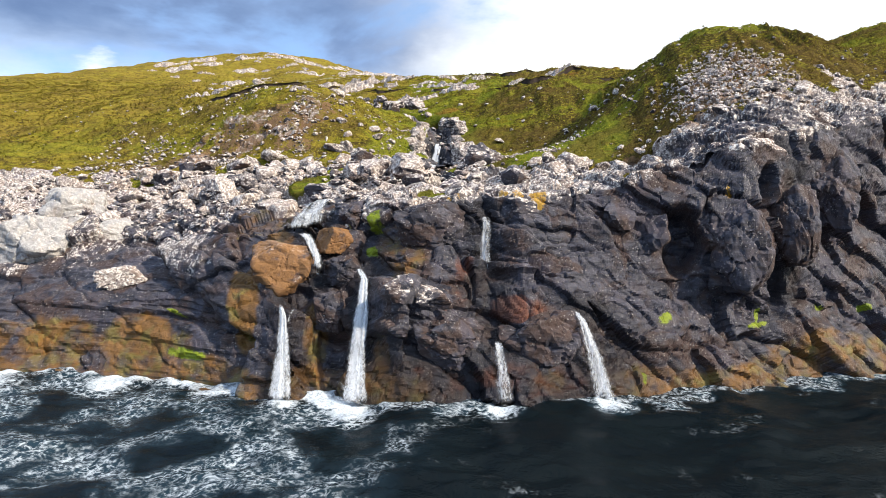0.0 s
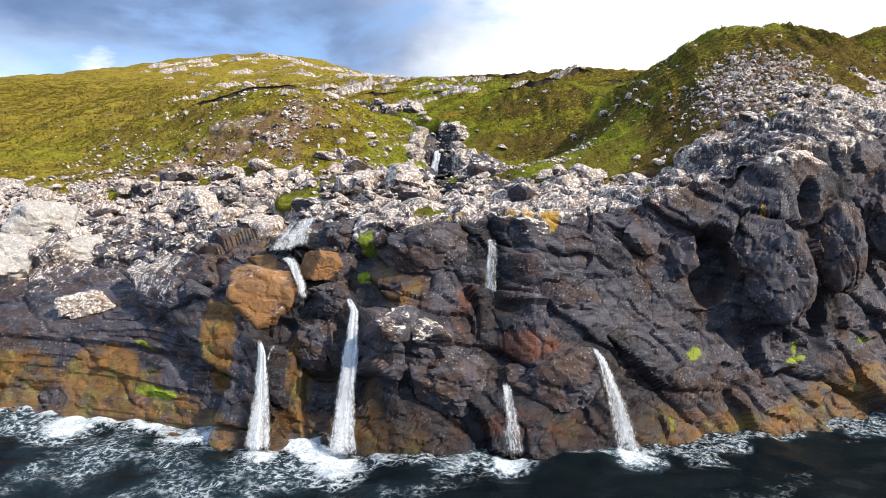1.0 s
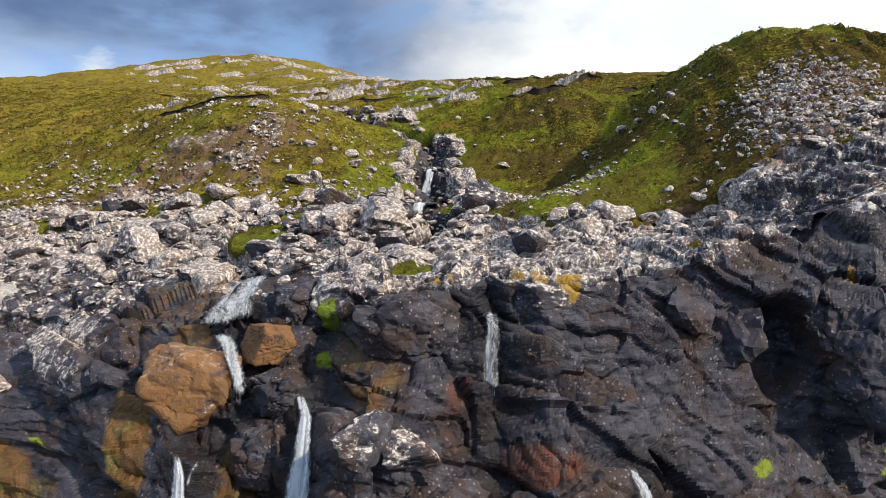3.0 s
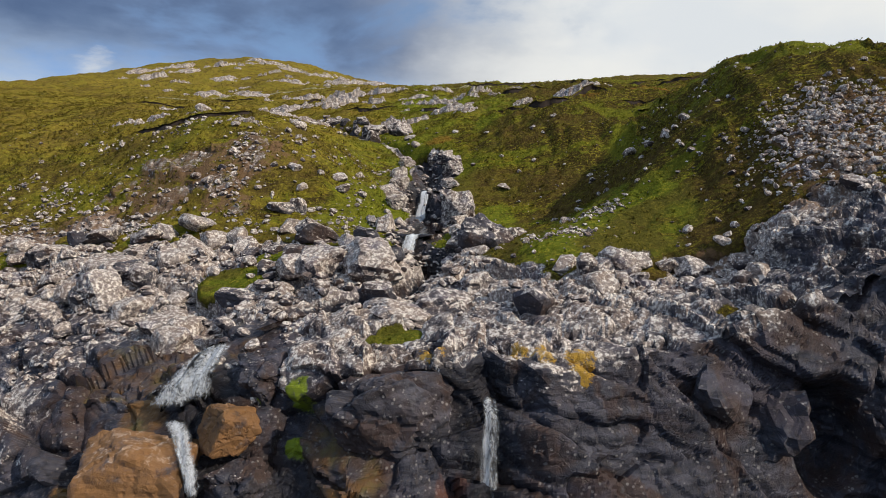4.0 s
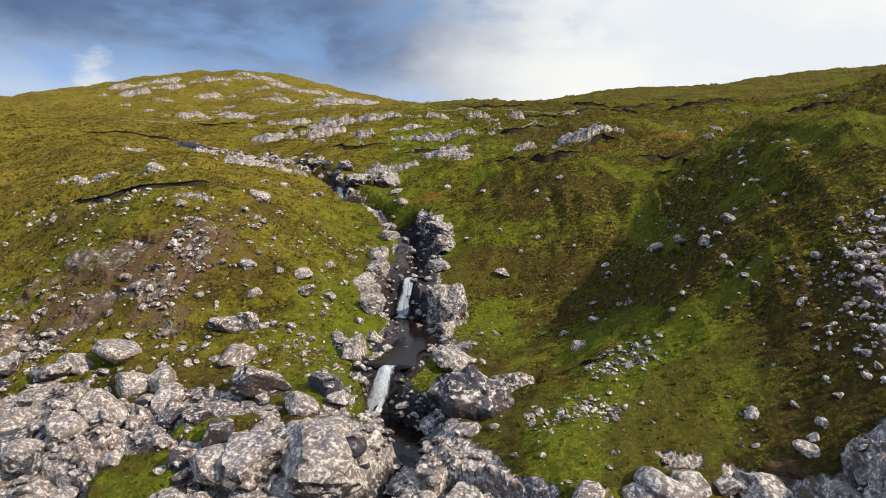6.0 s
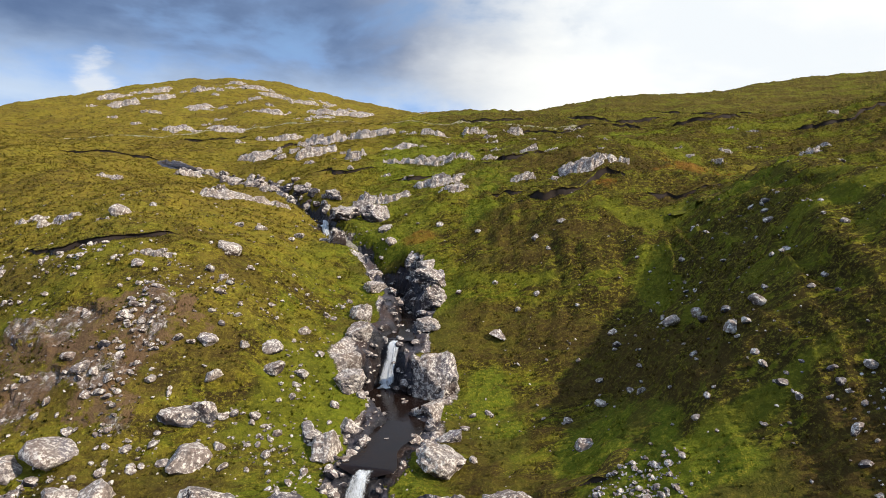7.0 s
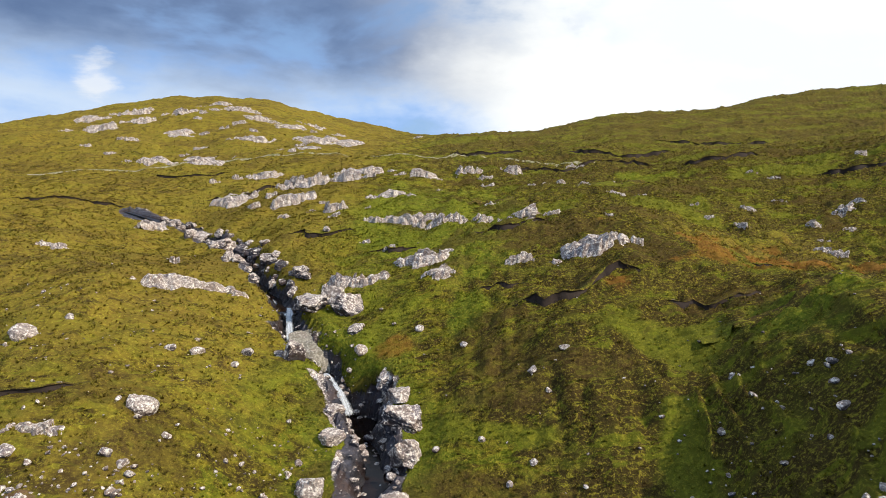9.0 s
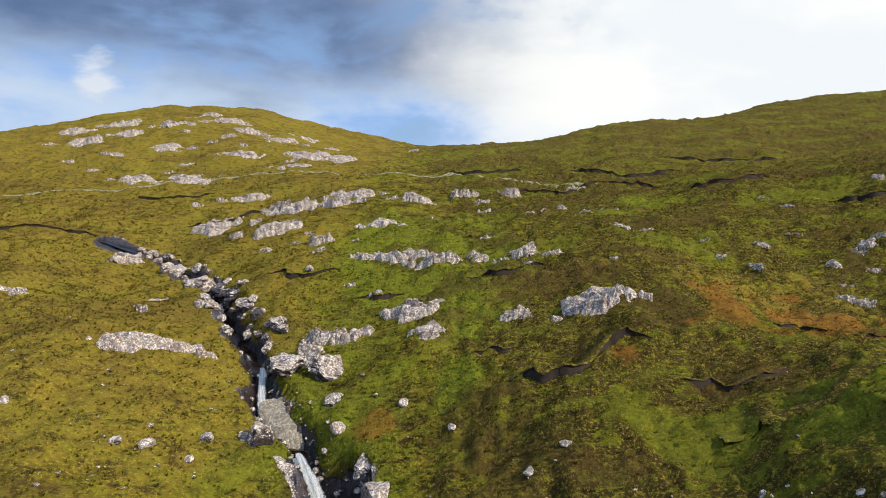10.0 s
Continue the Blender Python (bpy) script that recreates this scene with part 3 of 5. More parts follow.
# ---- one sheet: sea bed, cliff, shelf and moor ----
COLS = 840
CLIFF_ROWS, LAND_ROWS = 150, 520
u = np.linspace(-50, 46, COLS)
px, py, pz = [], [], []
xs = u.copy()
keys_y = np.stack([foot_y(xs) - 3.0, foot_y(xs), low_y(xs), high_y(xs), rim_y(xs)])
rim_h = ground_raw(xs, rim_y(xs))
keys_z = np.stack([np.full(COLS, -3.5), np.full(COLS, -0.2), low_z(xs), np.minimum(high_z(xs), rim_h - 0.8), rim_h])
for r in range(CLIFF_ROWS):
    s = r / (CLIFF_ROWS - 1) * 3.6 + 0.4
    i = min(int(s), 3)
    f = s - i
    y = keys_y[i] * (1 - f) + keys_y[i + 1] * f
    px.append(xs), py.append(y), pz.append(keys_z[i] * (1 - f) + keys_z[i + 1] * f)
span = np.log((640 + 5) / (rim_y(xs) + 5))
for r in range(1, LAND_ROWS):
    s = r / (LAND_ROWS - 1)
    s = s * (0.55 + 0.45 * s)
    y = (rim_y(xs) + 5) * np.exp(span * s) - 5
    x = xs * ((y + 5) / (rim_y(xs) + 5)) ** 0.97
    px.append(x), py.append(y), pz.append(ground_raw(x, y))
ROWS_ALL = CLIFF_ROWS + LAND_ROWS - 1
X, Y, Z = (np.array(a) for a in (px, py, pz))
flat_x, flat_y = X.ravel(), Y.ravel()
d_burn, bed_burn, _ = burn_near(flat_x, flat_y)
row_of = np.repeat(np.arange(ROWS_ALL), COLS)
on_cliff = row_of < CLIFF_ROWS
P0 = np.stack([flat_x, flat_y, Z.ravel()], 1)
wob = fbm(P0 / 4.0, 4, 31)
rocky = smooth01(flat_y - grass_from(flat_x) + wob * 3.2, 1.4, -1.4)
reach_in = burn_half(flat_y) + np.where(flat_y > 93, 0.9, 1.5)
rocky = np.maximum(rocky, smooth01(d_burn + wob * 0.8, reach_in + 0.7, reach_in - 0.6))
earth = smooth01(np.hypot((flat_x + 23) / 15, (flat_y - 68.5) / 6.5) + wob * 0.6, 1.2, 0.45)
rocky = np.maximum(rocky, 0.52 * earth * smooth01(fbm(P0 / 2.2, 3, 45), -0.35, 0.35))
rocky = np.where(on_cliff, 1.0, rocky)
# turf patches on the shelf
for cx, cy, rx, ry in ((-11.5, 53.5, 2.6, 1.5), (-8.6, 56.2, 2.6, 0.9), (-1.2, 43.8, 1.2, 0.7), (-5.5, 60.5, 3.5, 2.4), (-15, 60.5, 2.0, 1.0), (-33, 63, 5, 1.4), (13.2, 42.4, 0.8, 0.5)):
    e = ((flat_x - cx) / rx) ** 2 + ((flat_y - cy) / ry) ** 2
    rocky *= np.where(on_cliff, 1, smooth01(e + wob * 0.5, 0.55, 1.25))
# tilt of the sheet before it is broken up
tx = np.stack([np.gradient(a, axis=1) for a in (X, Y, Z)], -1).reshape(-1, 3)
ty = np.stack([np.gradient(a, axis=0) for a in (X, Y, Z)], -1).reshape(-1, 3)
nrm = np.cross(tx, ty)
nrm /= np.linalg.norm(nrm, axis=1)[:, None] + 1e-9
moor = bumps(flat_x, flat_y) * smooth01(d_burn, 0.6, 3.0) * (1 - 0.5 * rocky)
disp = np.zeros(len(P0))
m = rocky > 0.02
q = P0[m]
turn = np.array(Euler((radians(24), radians(-31), radians(18))).to_matrix())
qr = q @ turn.T
qw = qr + 0.4 * np.stack([vnoise(q / 1.7, 91), vnoise(q / 1.7, 92), vnoise(q / 1.7, 93)], 1)
o1, c1 = blocks(qw, (9.0, 7.0, 3.4), 1)
o2, c2 = blocks(qw, (3.6, 2.9, 1.55), 40)
o3, c3 = blocks(qw, (1.4, 1.1, 0.6), 80)
big = np.where(on_cliff[m], 1.15, 0.85)
left = smooth01(q[:, 0], -13, -17) * smooth01(q[:, 2], 7.2, 5.5) * on_cliff[m]
calm = (1 - 0.5 * left) * (1 - 0.45 * smooth01(q[:, 0], -14, -19))
strata = vnoise(np.stack([q[:, 0] * 0.15, q[:, 1] * 0.2, q[:, 2] * 3.2 + q[:, 0] * 0.12], 1), 77)
d = big * (o1 * (1 - 0.6 * left) - 0.14 * c1) + np.where(on_cliff[m], 0.32, 0.46) * (o2 - np.where(on_cliff[m], 0.30, 0.5) * c2) * calm + np.where(on_cliff[m], 0.10, 0.20) * (o3 - np.where(on_cliff[m], 0.5, 0.8) * c3) * calm + 0.30 * left * np.round(strata * 2.5) / 2.5
d += 0.05 * fbm(q / 0.7, 4, 13) + 0.12 * np.abs(fbm(q / np.array([2.4, 2.4, 1.1]), 3, 19))
in_bed = smooth01(d_burn[m], 1.0, 2.2)
for cx, cz, rx, rz, deep in ((15.9, 9.2, 1.3, 2.3, 2.0), (21.9, 12.8, 0.7, 1.5, 1.4), (-7.2, 2.6, 0.9, 2.4, 0.9), (23.0, 6.0, 0.8, 2.0, 1.0), (-9.7, 5.6, 1.2, 0.7, 0.8), (5.0, 7.0, 2.0, 0.5, 0.4)):
    e = np.hypot((q[:, 0] - cx) / rx, (q[:, 2] - cz) / rz)
    d -= np.where(on_cliff[m], deep * smooth01(e, 1.15, 0.7), 0)
disp[m] = d * rocky[m] * np.where(on_cliff[m], 1, 0.25 + 0.75 * in_bed)
grid = disp.reshape(ROWS_ALL, COLS)
grid = 0.92 * grid + 0.04 * np.roll(grid, 1, 1) + 0.04 * np.roll(grid, -1, 1)
grid[1:-1] = 0.92 * grid[1:-1] + 0.04 * (grid[:-2] + grid[2:])
disp = grid.ravel()
P = P0 + nrm * disp[:, None]
P[:, 2] += moor
slope_up = nrm[:, 2]
height_in = np.clip(P0[:, 2], 0, 30)
patch = fbm(P0 / 6.0, 3, 51)
under_rim = P0[:, 2] - np.interp(flat_x, xs, rim_h)
pale = smooth01(under_rim + patch * 1.0 + 1.6 * np.maximum(slope_up, 0) + disp * 0.9, -1.6 - 2.2 * smooth01(flat_x, -12, -18), 1.4 - 1.2 * smooth01(flat_x, -12, -18))
pale = np.where(on_cliff, pale, np.maximum(pale * 0.6, 0.33 + 0.52 * np.maximum(smooth01(flat_y - rim_y(flat_x), 1.5, 8.0), smooth01(flat_x, -16, -21))))
pale = np.where(on_cliff, pale * (0.6 + 0.4 * smooth01(flat_x, -16, -21)), pale)
# rock beside the burn coloured darker for the gully's shade
pale *= np.where(flat_y > 60, smooth01(d_burn, 1.6, 2.8) * 0.8 + 0.2, smooth01(d_burn, 0.5, 1.3) * 0.6 + 0.4)
algae = smooth01(height_in + patch * 0.9, 2.6, 1.0) * 0.95
algae *= 1 - 0.6 * smooth01(np.abs(flat_x - 4.5), 6.0, 4.0)
# painted shade: shelf rock towards the right loses some of its paleness
pale *= np.where(on_cliff, 1, 1 - 0.18 * smooth01(flat_x, 10, 16) * smooth01(flat_y, 50, 46))
pale *= 1 - 0.45 * smooth01(flat_x, -16, -21) * smooth01(flat_y, 60, 53)
pale *= 1 - 0.5 * smooth01(np.hypot((flat_x + 12) / 6.5, (flat_y - 44.5) / 4.2), 1.2, 0.6)
algae = np.maximum(algae, np.where(on_cliff, 0, 0.8 * smooth01(np.hypot((flat_x + 12) / 6.5, (flat_y - 45) / 4.0), 1.2, 0.5)))
algae = np.maximum(algae, smooth01(flat_x, -15.5, -17.5) * smooth01(height_in + patch * 1.0, 4.4, 2.8) * 0.85)
for cx, cz, rx, rz, a in ((-21.5, 2.4, 3.2, 2.0, 1.1), (-27.5, 2.2, 4.0, 1.8, 1.0), (26, 1.8, 5.0, 1.3, 0.95), (-13.0, 5.0, 1.2, 3.4, 1.2), (-8.2, 3.6, 1.0, 2.4, 1.0), (-3.0, 8.9, 2.4, 2.2, 0.85), (-6.6, 10.6, 1.6, 1.0, 0.5), (-3.9, 2.2, 0.7, 2.3, 0.95), (-11.8, 9.3, 1.4, 0.9, 1.1), (6.4, 1.2, 1.3, 0.9, 0.9)):
    e = np.sqrt(((flat_x - cx) / rx) ** 2 + ((P0[:, 2] - cz) / rz) ** 2)
    algae = np.maximum(algae, np.where(on_cliff, a * smooth01(e, 1.35, 0.6), 0))
rust = np.zeros(len(P0))
for cx, cz, rx, rz, a in ((4.6, 5.2, 2.2, 1.1, 1.0), (5.5, 1.4, 5.0, 1.5, 0.85), (-0.5, 1.3, 3.0, 1.2, 0.75), (1.4, 7.4, 0.8, 3.0, 0.8), (3.8, 8.0, 0.8, 2.4, 0.6), (-6.0, 4.2, 0.8, 1.6, 0.6), (0.0, 5.8, 1.4, 0.8, 0.7)):
    e = np.sqrt(((flat_x - cx) / rx) ** 2 + ((P0[:, 2] - cz) / rz) ** 2)
    rust = np.maximum(rust, np.where(on_cliff, a * smooth01(e, 1.35, 0.55), 0))
lush = 0.25 + 0.5 * smooth01(d_burn, 7, 2.5)
for cx, cy, rx, ry, a in ((9.5, 53.5, 5, 5.5, 1.0), (12, 62, 3.5, 7, 1.0), (13.5, 56, 5, 6.5, 1.0), (6.5, 71, 2, 6, 0.95), (8.5, 112, 2.2, 9, 1.0), (7, 99, 3, 4, 0.9), (-5, 60.5, 4, 3, 0.9), (-11, 54.5, 4, 3, 1.1), (-1.2, 43.8, 2, 1.5, 1.1), (-2.5, 131, 9, 4, 0.9), (-4, 136, 24, 22, 0.72), (5, 118, 14, 14, 0.68), (42, 158, 6, 5, 0.9), (-35, 62, 7, 2.5, 0.8), (31, 85, 6, 5, 0.7)):
    e = np.sqrt(((flat_x - cx) / rx) ** 2 + ((flat_y - cy) / ry) ** 2)
    lush = np.maximum(lush, a * smooth01(e + wob * 0.25, 1.3, 0.5))
# heather, with more on the right slope partly standing in for its shade
heath = 0.37 + 0.24 * smooth01(flat_x, 6, 16) + 0.6 * smooth01(flat_x, 19, 23) * smooth01(flat_y, 62, 54) + 0.15 * smooth01(flat_x, 10, 18) * smooth01(flat_y, 110, 80) + 0.65 * smooth01(flat_y + 6 * wob, 150, 195) * smooth01(flat_x, -10, 20)
dry = smooth01(flat_x, -4, -14) * smooth01(flat_y, 74, 92)
e = np.sqrt(((flat_x - 41) / 14) ** 2 + ((flat_y - 113) / 10) ** 2)
dry = np.maximum(dry, 1.0 * smooth01(e + wob * 0.3, 1.2, 0.4))
dry = np.maximum(dry, 0.6 * smooth01(flat_x + 4 * wob, -6, -14) * smooth01(flat_y, 60, 66))
dry = np.maximum(dry, 0.5 * smooth01(flat_y + wob * 12, 160, 195))
dry = np.maximum(dry, 0.8 * smooth01(flat_y + wob * 12, 150, 190) * smooth01(flat_x, 10, -15))
rust = np.where(on_cliff, rust, 0.9 * smooth01(np.hypot((flat_x - 0.6) / 3, (flat_y - 96.5) / 2.5), 1.2, 0.4) + smooth01(np.hypot((flat_x - 39) / 16, (flat_y - 106) / 13) + wob * 0.6, 1.15, 0.2) + 0.45 * smooth01(np.hypot((flat_x - 18) / 9, (flat_y - 90) / 9) + wob * 0.9, 1.2, 0.2))
heath *= 1 - 0.35 * dry
heath -= 0.16 * smooth01(np.hypot((flat_x + 2) / 26, (flat_y - 132) / 26), 1.2, 0.6)
lush *= 1 - 0.92 * dry
moss, yellow = np.zeros(len(P0)), np.zeros(len(P0))
for cx, cz, rx, rz, tilt in ((21.3, 3.5, 1.5, 0.28, 0.1), (21.6, 4.1, 0.25, 0.9, 0.4), (14.4, 4.3, 0.7, 0.5, 0.2), (-18.8, 4.1, 1.1, 0.22, -0.25), (-6.3, 10.6, 0.5, 0.9, 0.3), (-4.6, 10.4, 0.7, 0.7, 0.5), (-4.9, 8.6, 0.5, 0.5, 0.0), (26.5, 4.3, 0.6, 0.3, -0.4), (30.5, 4.1, 0.5, 0.4, 0.0), (12.7, 1.2, 0.25, 0.6, 0.0), (-17.5, 1.6, 2.2, 0.5, 0.0)):
    ex, ez = flat_x - cx, P0[:, 2] - cz
    e = np.sqrt((ex / rx) ** 2 + ((ez - tilt * ex) / rz) ** 2)
    moss = np.maximum(moss, np.where(on_cliff, smooth01(e, 1.5, 0.4), 0))
for cx, cy, r in ((0.6, 41.6, 1.2), (4.0, 40.9, 0.9), (5.0, 40.6, 0.9), (6.3, 40.4, 1.1), (19.0, 40.0, 0.4)):
    yellow = np.maximum(yellow, smooth01(np.hypot(flat_x - cx, flat_y - cy), r * 1.3, r * 0.2) * (P0[:, 2] > 10.5))
wet = np.where(on_cliff, smooth01(height_in + patch * 0.8, 5.2, 3.0) * smooth01(np.abs(flat_x - 4.0), 11.0, 7.0), 0)
for cx, rx, z0, z1 in ((-9.9, 1.3, 0, 6), (-5.3, 1.5, 0, 8), (2.7, 1.6, 4, 11.5), (-9.0, 2.0, 6, 12), (9.0, 1.8, 0, 5.5), (24.2, 1.0, 5, 16)):
    wet = np.maximum(wet, np.where(on_cliff, smooth01(np.abs(flat_x - cx) + 0.5 * wob, rx * 1.3, rx * 0.5) * smooth01(height_in, z1 + 0.8, z1) * smooth01(height_in, z0 - 0.8, z0), 0))
wet = np.maximum(wet, np.where(on_cliff, 0, np.where(flat_y < 60, 0.35, 1.0) * smooth01(d_burn, burn_half(flat_y) + 1.0, burn_half(flat_y) + 0.2)))
soil = np.maximum(0.95 * earth, smooth01(np.hypot((flat_x - 25) / 7.0, (flat_y - 53) / 6.0) + wob * 0.5, 1.3, 0.5) * 0.95)
soil = np.where(on_cliff, 0, np.maximum(soil, 0.8 * smooth01(np.hypot((flat_x - 15.5) / 2.5, (flat_y - 50) / 3.0) + wob * 0.5, 1.2, 0.4)))
land_attrs = dict(wet=wet, soil=soil, moss=moss, yellow=yellow, rock=rocky, pale=pale, algae=algae, rust=rust, lush=lush, heath=heath, dry=dry)
cut = CLIFF_ROWS - 1


def take_rows(name, a, b):
    part_v = slice(a * COLS, b * COLS)
    f = grid_faces(b - a, COLS)
    return mesh_object(name, P[part_v], f, LAND, rocky[part_v][f[:, 0]] < 0.5, {k: v[part_v] for k, v in land_attrs.items()})


cliff = tagged(take_rows("cliff", 0, CLIFF_ROWS), "dark broken sea cliff with ochre algae and pale weathered top", "cliff", kind="structure")
ground = tagged(take_rows("ground", cut, ROWS_ALL), "grassy moorland hillside above a shelf of pale broken rock", "hillside", kind="structure")


# ---- sea ----
gx, gy = np.meshgrid(np.linspace(-60, 60, 420), np.linspace(-2, 50, 260))
def far(a, lo, hi):
    out = np.where(a < lo + 1e-6, lo - 2400, a)
    return np.where(a > hi - 1e-6, hi + 2400, out)
sx, sy = far(gx, -60, 60), np.where(gy < -2 + 1e-6, -2400, gy)
sp = np.stack([sx.ravel(), sy.ravel(), np.zeros(sx.size)], 1)
near_sea = (np.abs(sp[:, 0]) < 60) & (sp[:, 1] > -2)
wave = 0.30 * fbm(sp / 5.5, 3, 61) + 0.12 * fbm(sp * np.array([1, 1.6, 1]) / 1.6, 3, 65)
sp[:, 2] = np.where(near_sea, wave - 0.05, 0)
shore = foot_y(sp[:, 0]) - sp[:, 1]
foam = 0.56 * smooth01(shore + 1.6 * fbm(sp / 2.2, 3, 67), 1.6, 0.1) + 0.09 + 0.27 * smooth01(sp[:, 0], 5, -9)
for cx, cy, r in ((-9.6, 34.8, 2.6), (-5.2, 33.6, 3.4), (3.4, 33.6, 2.0), (9.8, 34.0, 2.2), (-22, 39, 4), (-30, 38, 5)):
    foam = np.maximum(foam, 0.92 * smooth01(np.hypot(sp[:, 0] - cx, (sp[:, 1] - cy) * 0.8), r, 0.5))
foam = np.where(near_sea, foam, 0.1)
sp[:, 2] += np.where(near_sea, 0.14 * smooth01(foam, 0.5, 1.0) * (0.5 + fbm(sp / 1.1, 3, 71)), 0)
sea = tagged(mesh_object("water", sp, grid_faces(*sx.shape), SEA, True, {"foam": foam}), "dark choppy sea with white foam under the cliff", "sea", kind="structure")


# ---- falls and burn ----
def ribbon(name, path, widths, mat, cover=1.0, bulge=0.18, across=14, along=26, seed=0, parent=None):
    """A falling sheet of water: a bowed strip along a path of points, frayed at its edges."""
    path, widths = np.array(path, float), np.array(widths, float) * np.linspace(0.95, 1.25, len(widths))
    seg = np.r_[0, np.cumsum(np.linalg.norm(np.diff(path, axis=0), axis=1))]
    t = np.linspace(0, seg[-1], along)
    c = np.stack([np.interp(t, seg, path[:, k]) for k in range(3)], 1)
    w = np.interp(t, seg, widths)
    v = np.linspace(-1, 1, across)
    pts, cov = [], []
    for i in range(along):
        fray = 1 + 0.16 * vnoise(np.array([[t[i] * 1.7, seed, 0.0]]), 5)[0]
        for a in v:
            n = vnoise(np.array([[c[i, 0] * 2 + a * 3, t[i] * 0.6, seed * 3.1]]), 8)[0]
            pts.append((c[i, 0] + a * w[i] * 0.5 * fray, c[i, 1] - bulge * (1 - a * a) - 0.08 * n, c[i, 2] + 0.04 * n))
            ends = min(1.0, 0.45 + min(t[i], seg[-1] - t[i]) / 0.9)
            cov.append(cover * ends * (1 - 0.80 * abs(a) ** 1.8) - 0.12 * max(0.0, n))
    return mesh_object(name, pts, grid_faces(along, across), mat, True, {"cover": cov}, parent)


def splash(x, y, z, wide, tall, root, seed):
    """Broken white water thrown up where a fall lands."""
    a, r = np.meshgrid(np.linspace(0, 2 * math.pi, 29), np.linspace(0, 1, 9))
    a, r = a.ravel(), r.ravel()
    p = np.stack([np.cos(a) * r * 2, np.sin(a) * r * 2, 0 * a + seed], 1)
    rough = fbm(p * 1.5, 3, seed)
    v = np.stack([x + np.cos(a) * r * wide * 0.5 * (1 + 0.3 * rough), y + np.sin(a) * r * wide * 0.35 * (1 + 0.3 * rough), z + tall * (1 - r ** 1.5) * (0.75 + 0.7 * rough) - 0.1 * r], 1)
    ob = mesh_object("splash", v, grid_faces(9, 29), FALL, True, {"cover": 0.80 - 0.65 * r})
    ob.parent = root
    ob.matrix_parent_inverse = Matrix.Translation(root.location).inverted()


def fall(label, strips, seed):
    root = tagged(new("waterfall"), label, "waterfall", "waterfalls of the burn")
    root.location = strips[0][0][0]
    inv = Matrix.Translation(root.location).inverted()
    for k, (path, widths, cover) in enumerate(strips):
        ob = ribbon("stream_strand", path, widths, FALL, cover * 0.98, seed=seed + k)
        ob.parent = root
        ob.matrix_parent_inverse = inv
        rng = random.Random(seed * 17 + k)
        for _ in range(2):
            off = [rng.uniform(-0.36, 0.36)]
            for _ in path[1:]:
                off.append(max(-0.42, min(0.42, off[-1] + rng.uniform(-0.12, 0.12))))
            lace = ribbon("stream_strand", [(x + w * o, y - 0.10 - 0.12 * rng.random(), z) for (x, y, z), w, o in zip(path, widths, off)], [max(0.15, w * rng.uniform(0.35, 0.6)) for w in widths], FALL, cover * 0.85, 0.10, 9, 26, seed + rng.randint(60, 400))
            lace.parent = root
            lace.matrix_parent_inverse = inv
        veil = ribbon("spray_veil", [(x, y + 0.06, z) for x, y, z in path], [w * 1.25 + 0.25 for w in widths], FALL, cover * 0.66, seed=seed + k + 50)
        veil.parent = root
        veil.matrix_parent_inverse = inv
    return root


fall("broad white waterfall spilling over the cliff top", [
    ([(-8.3, 44.0, 12.15), (-8.5, 43.0, 11.9), (-8.8, 41.9, 11.2), (-8.9, 41.3, 10.1)], [0.6, 1.1, 1.2, 1.2], 1.0),
    ([(-8.5, 44.0, 12.15), (-8.9, 42.9, 11.8), (-9.4, 41.8, 10.9), (-9.6, 41.1, 9.9)], [0.6, 1.2, 1.4, 1.3], 0.98),
    ([(-8.7, 43.9, 12.1), (-9.3, 42.9, 11.7), (-10.0, 41.8, 10.7), (-10.2, 41.1, 9.8)], [0.5, 1.2, 1.4, 1.3], 0.95),
    ([(-8.9, 43.8, 12.0), (-9.7, 42.9, 11.4), (-10.4, 41.9, 10.4), (-10.7, 41.3, 9.8)], [0.4, 0.6, 0.7, 0.6], 0.9),
    ([(-9.6, 40.9, 9.9), (-8.9, 40.0, 9.3), (-8.3, 39.2, 8.4), (-8.0, 38.8, 7.3)], [1.3, 1.1, 1.0, 0.7], 1.0),
    ([(-9.2, 40.8, 9.7), (-8.6, 39.9, 9.0), (-8.2, 39.1, 8.0), (-8.1, 38.7, 6.8)], [0.8, 0.6, 0.6, 0.4], 0.9)], 1)
f1 = fall("slender white waterfall dropping to the sea beneath an ochre block", [
    ([(-10.3, 37.5, 5.6), (-10.0, 36.9, 4.8), (-9.9, 36.1, 2.4), (-9.9, 34.9, -0.1)], [0.4, 0.7, 1.1, 1.6], 1.15),
    ([(-9.3, 37.6, 5.4), (-9.6, 37.2, 4.8), (-9.75, 36.8, 4.0)], [0.3, 0.35, 0.4], 0.9)], 4)
f2 = fall("tall white waterfall dropping down the dark cliff to the sea", [
    ([(-5.5, 38.7, 7.7), (-5.0, 37.6, 7.0), (-5.1, 36.5, 5.0), (-5.3, 35.7, 2.4), (-5.4, 34.4, -0.1)], [0.5, 0.8, 1.15, 1.3, 1.8], 1.15)], 7)
f3 = fall("straight thin waterfall over a dark rock face", [
    ([(2.75, 40.4, 11.0), (2.75, 39.2, 10.6), (2.65, 38.6, 8.0), (2.5, 38.1, 5.2)], [0.6, 0.85, 1.0, 1.3], 0.95)], 9)
f4 = fall("thin rust-tinged waterfall at the cliff foot", [
    ([(3.2, 36.0, 3.7), (3.35, 35.3, 3.2), (3.5, 34.7, 1.6), (3.6, 34.1, 0.0)], [0.6, 0.9, 1.1, 1.3], 0.98)], 11)
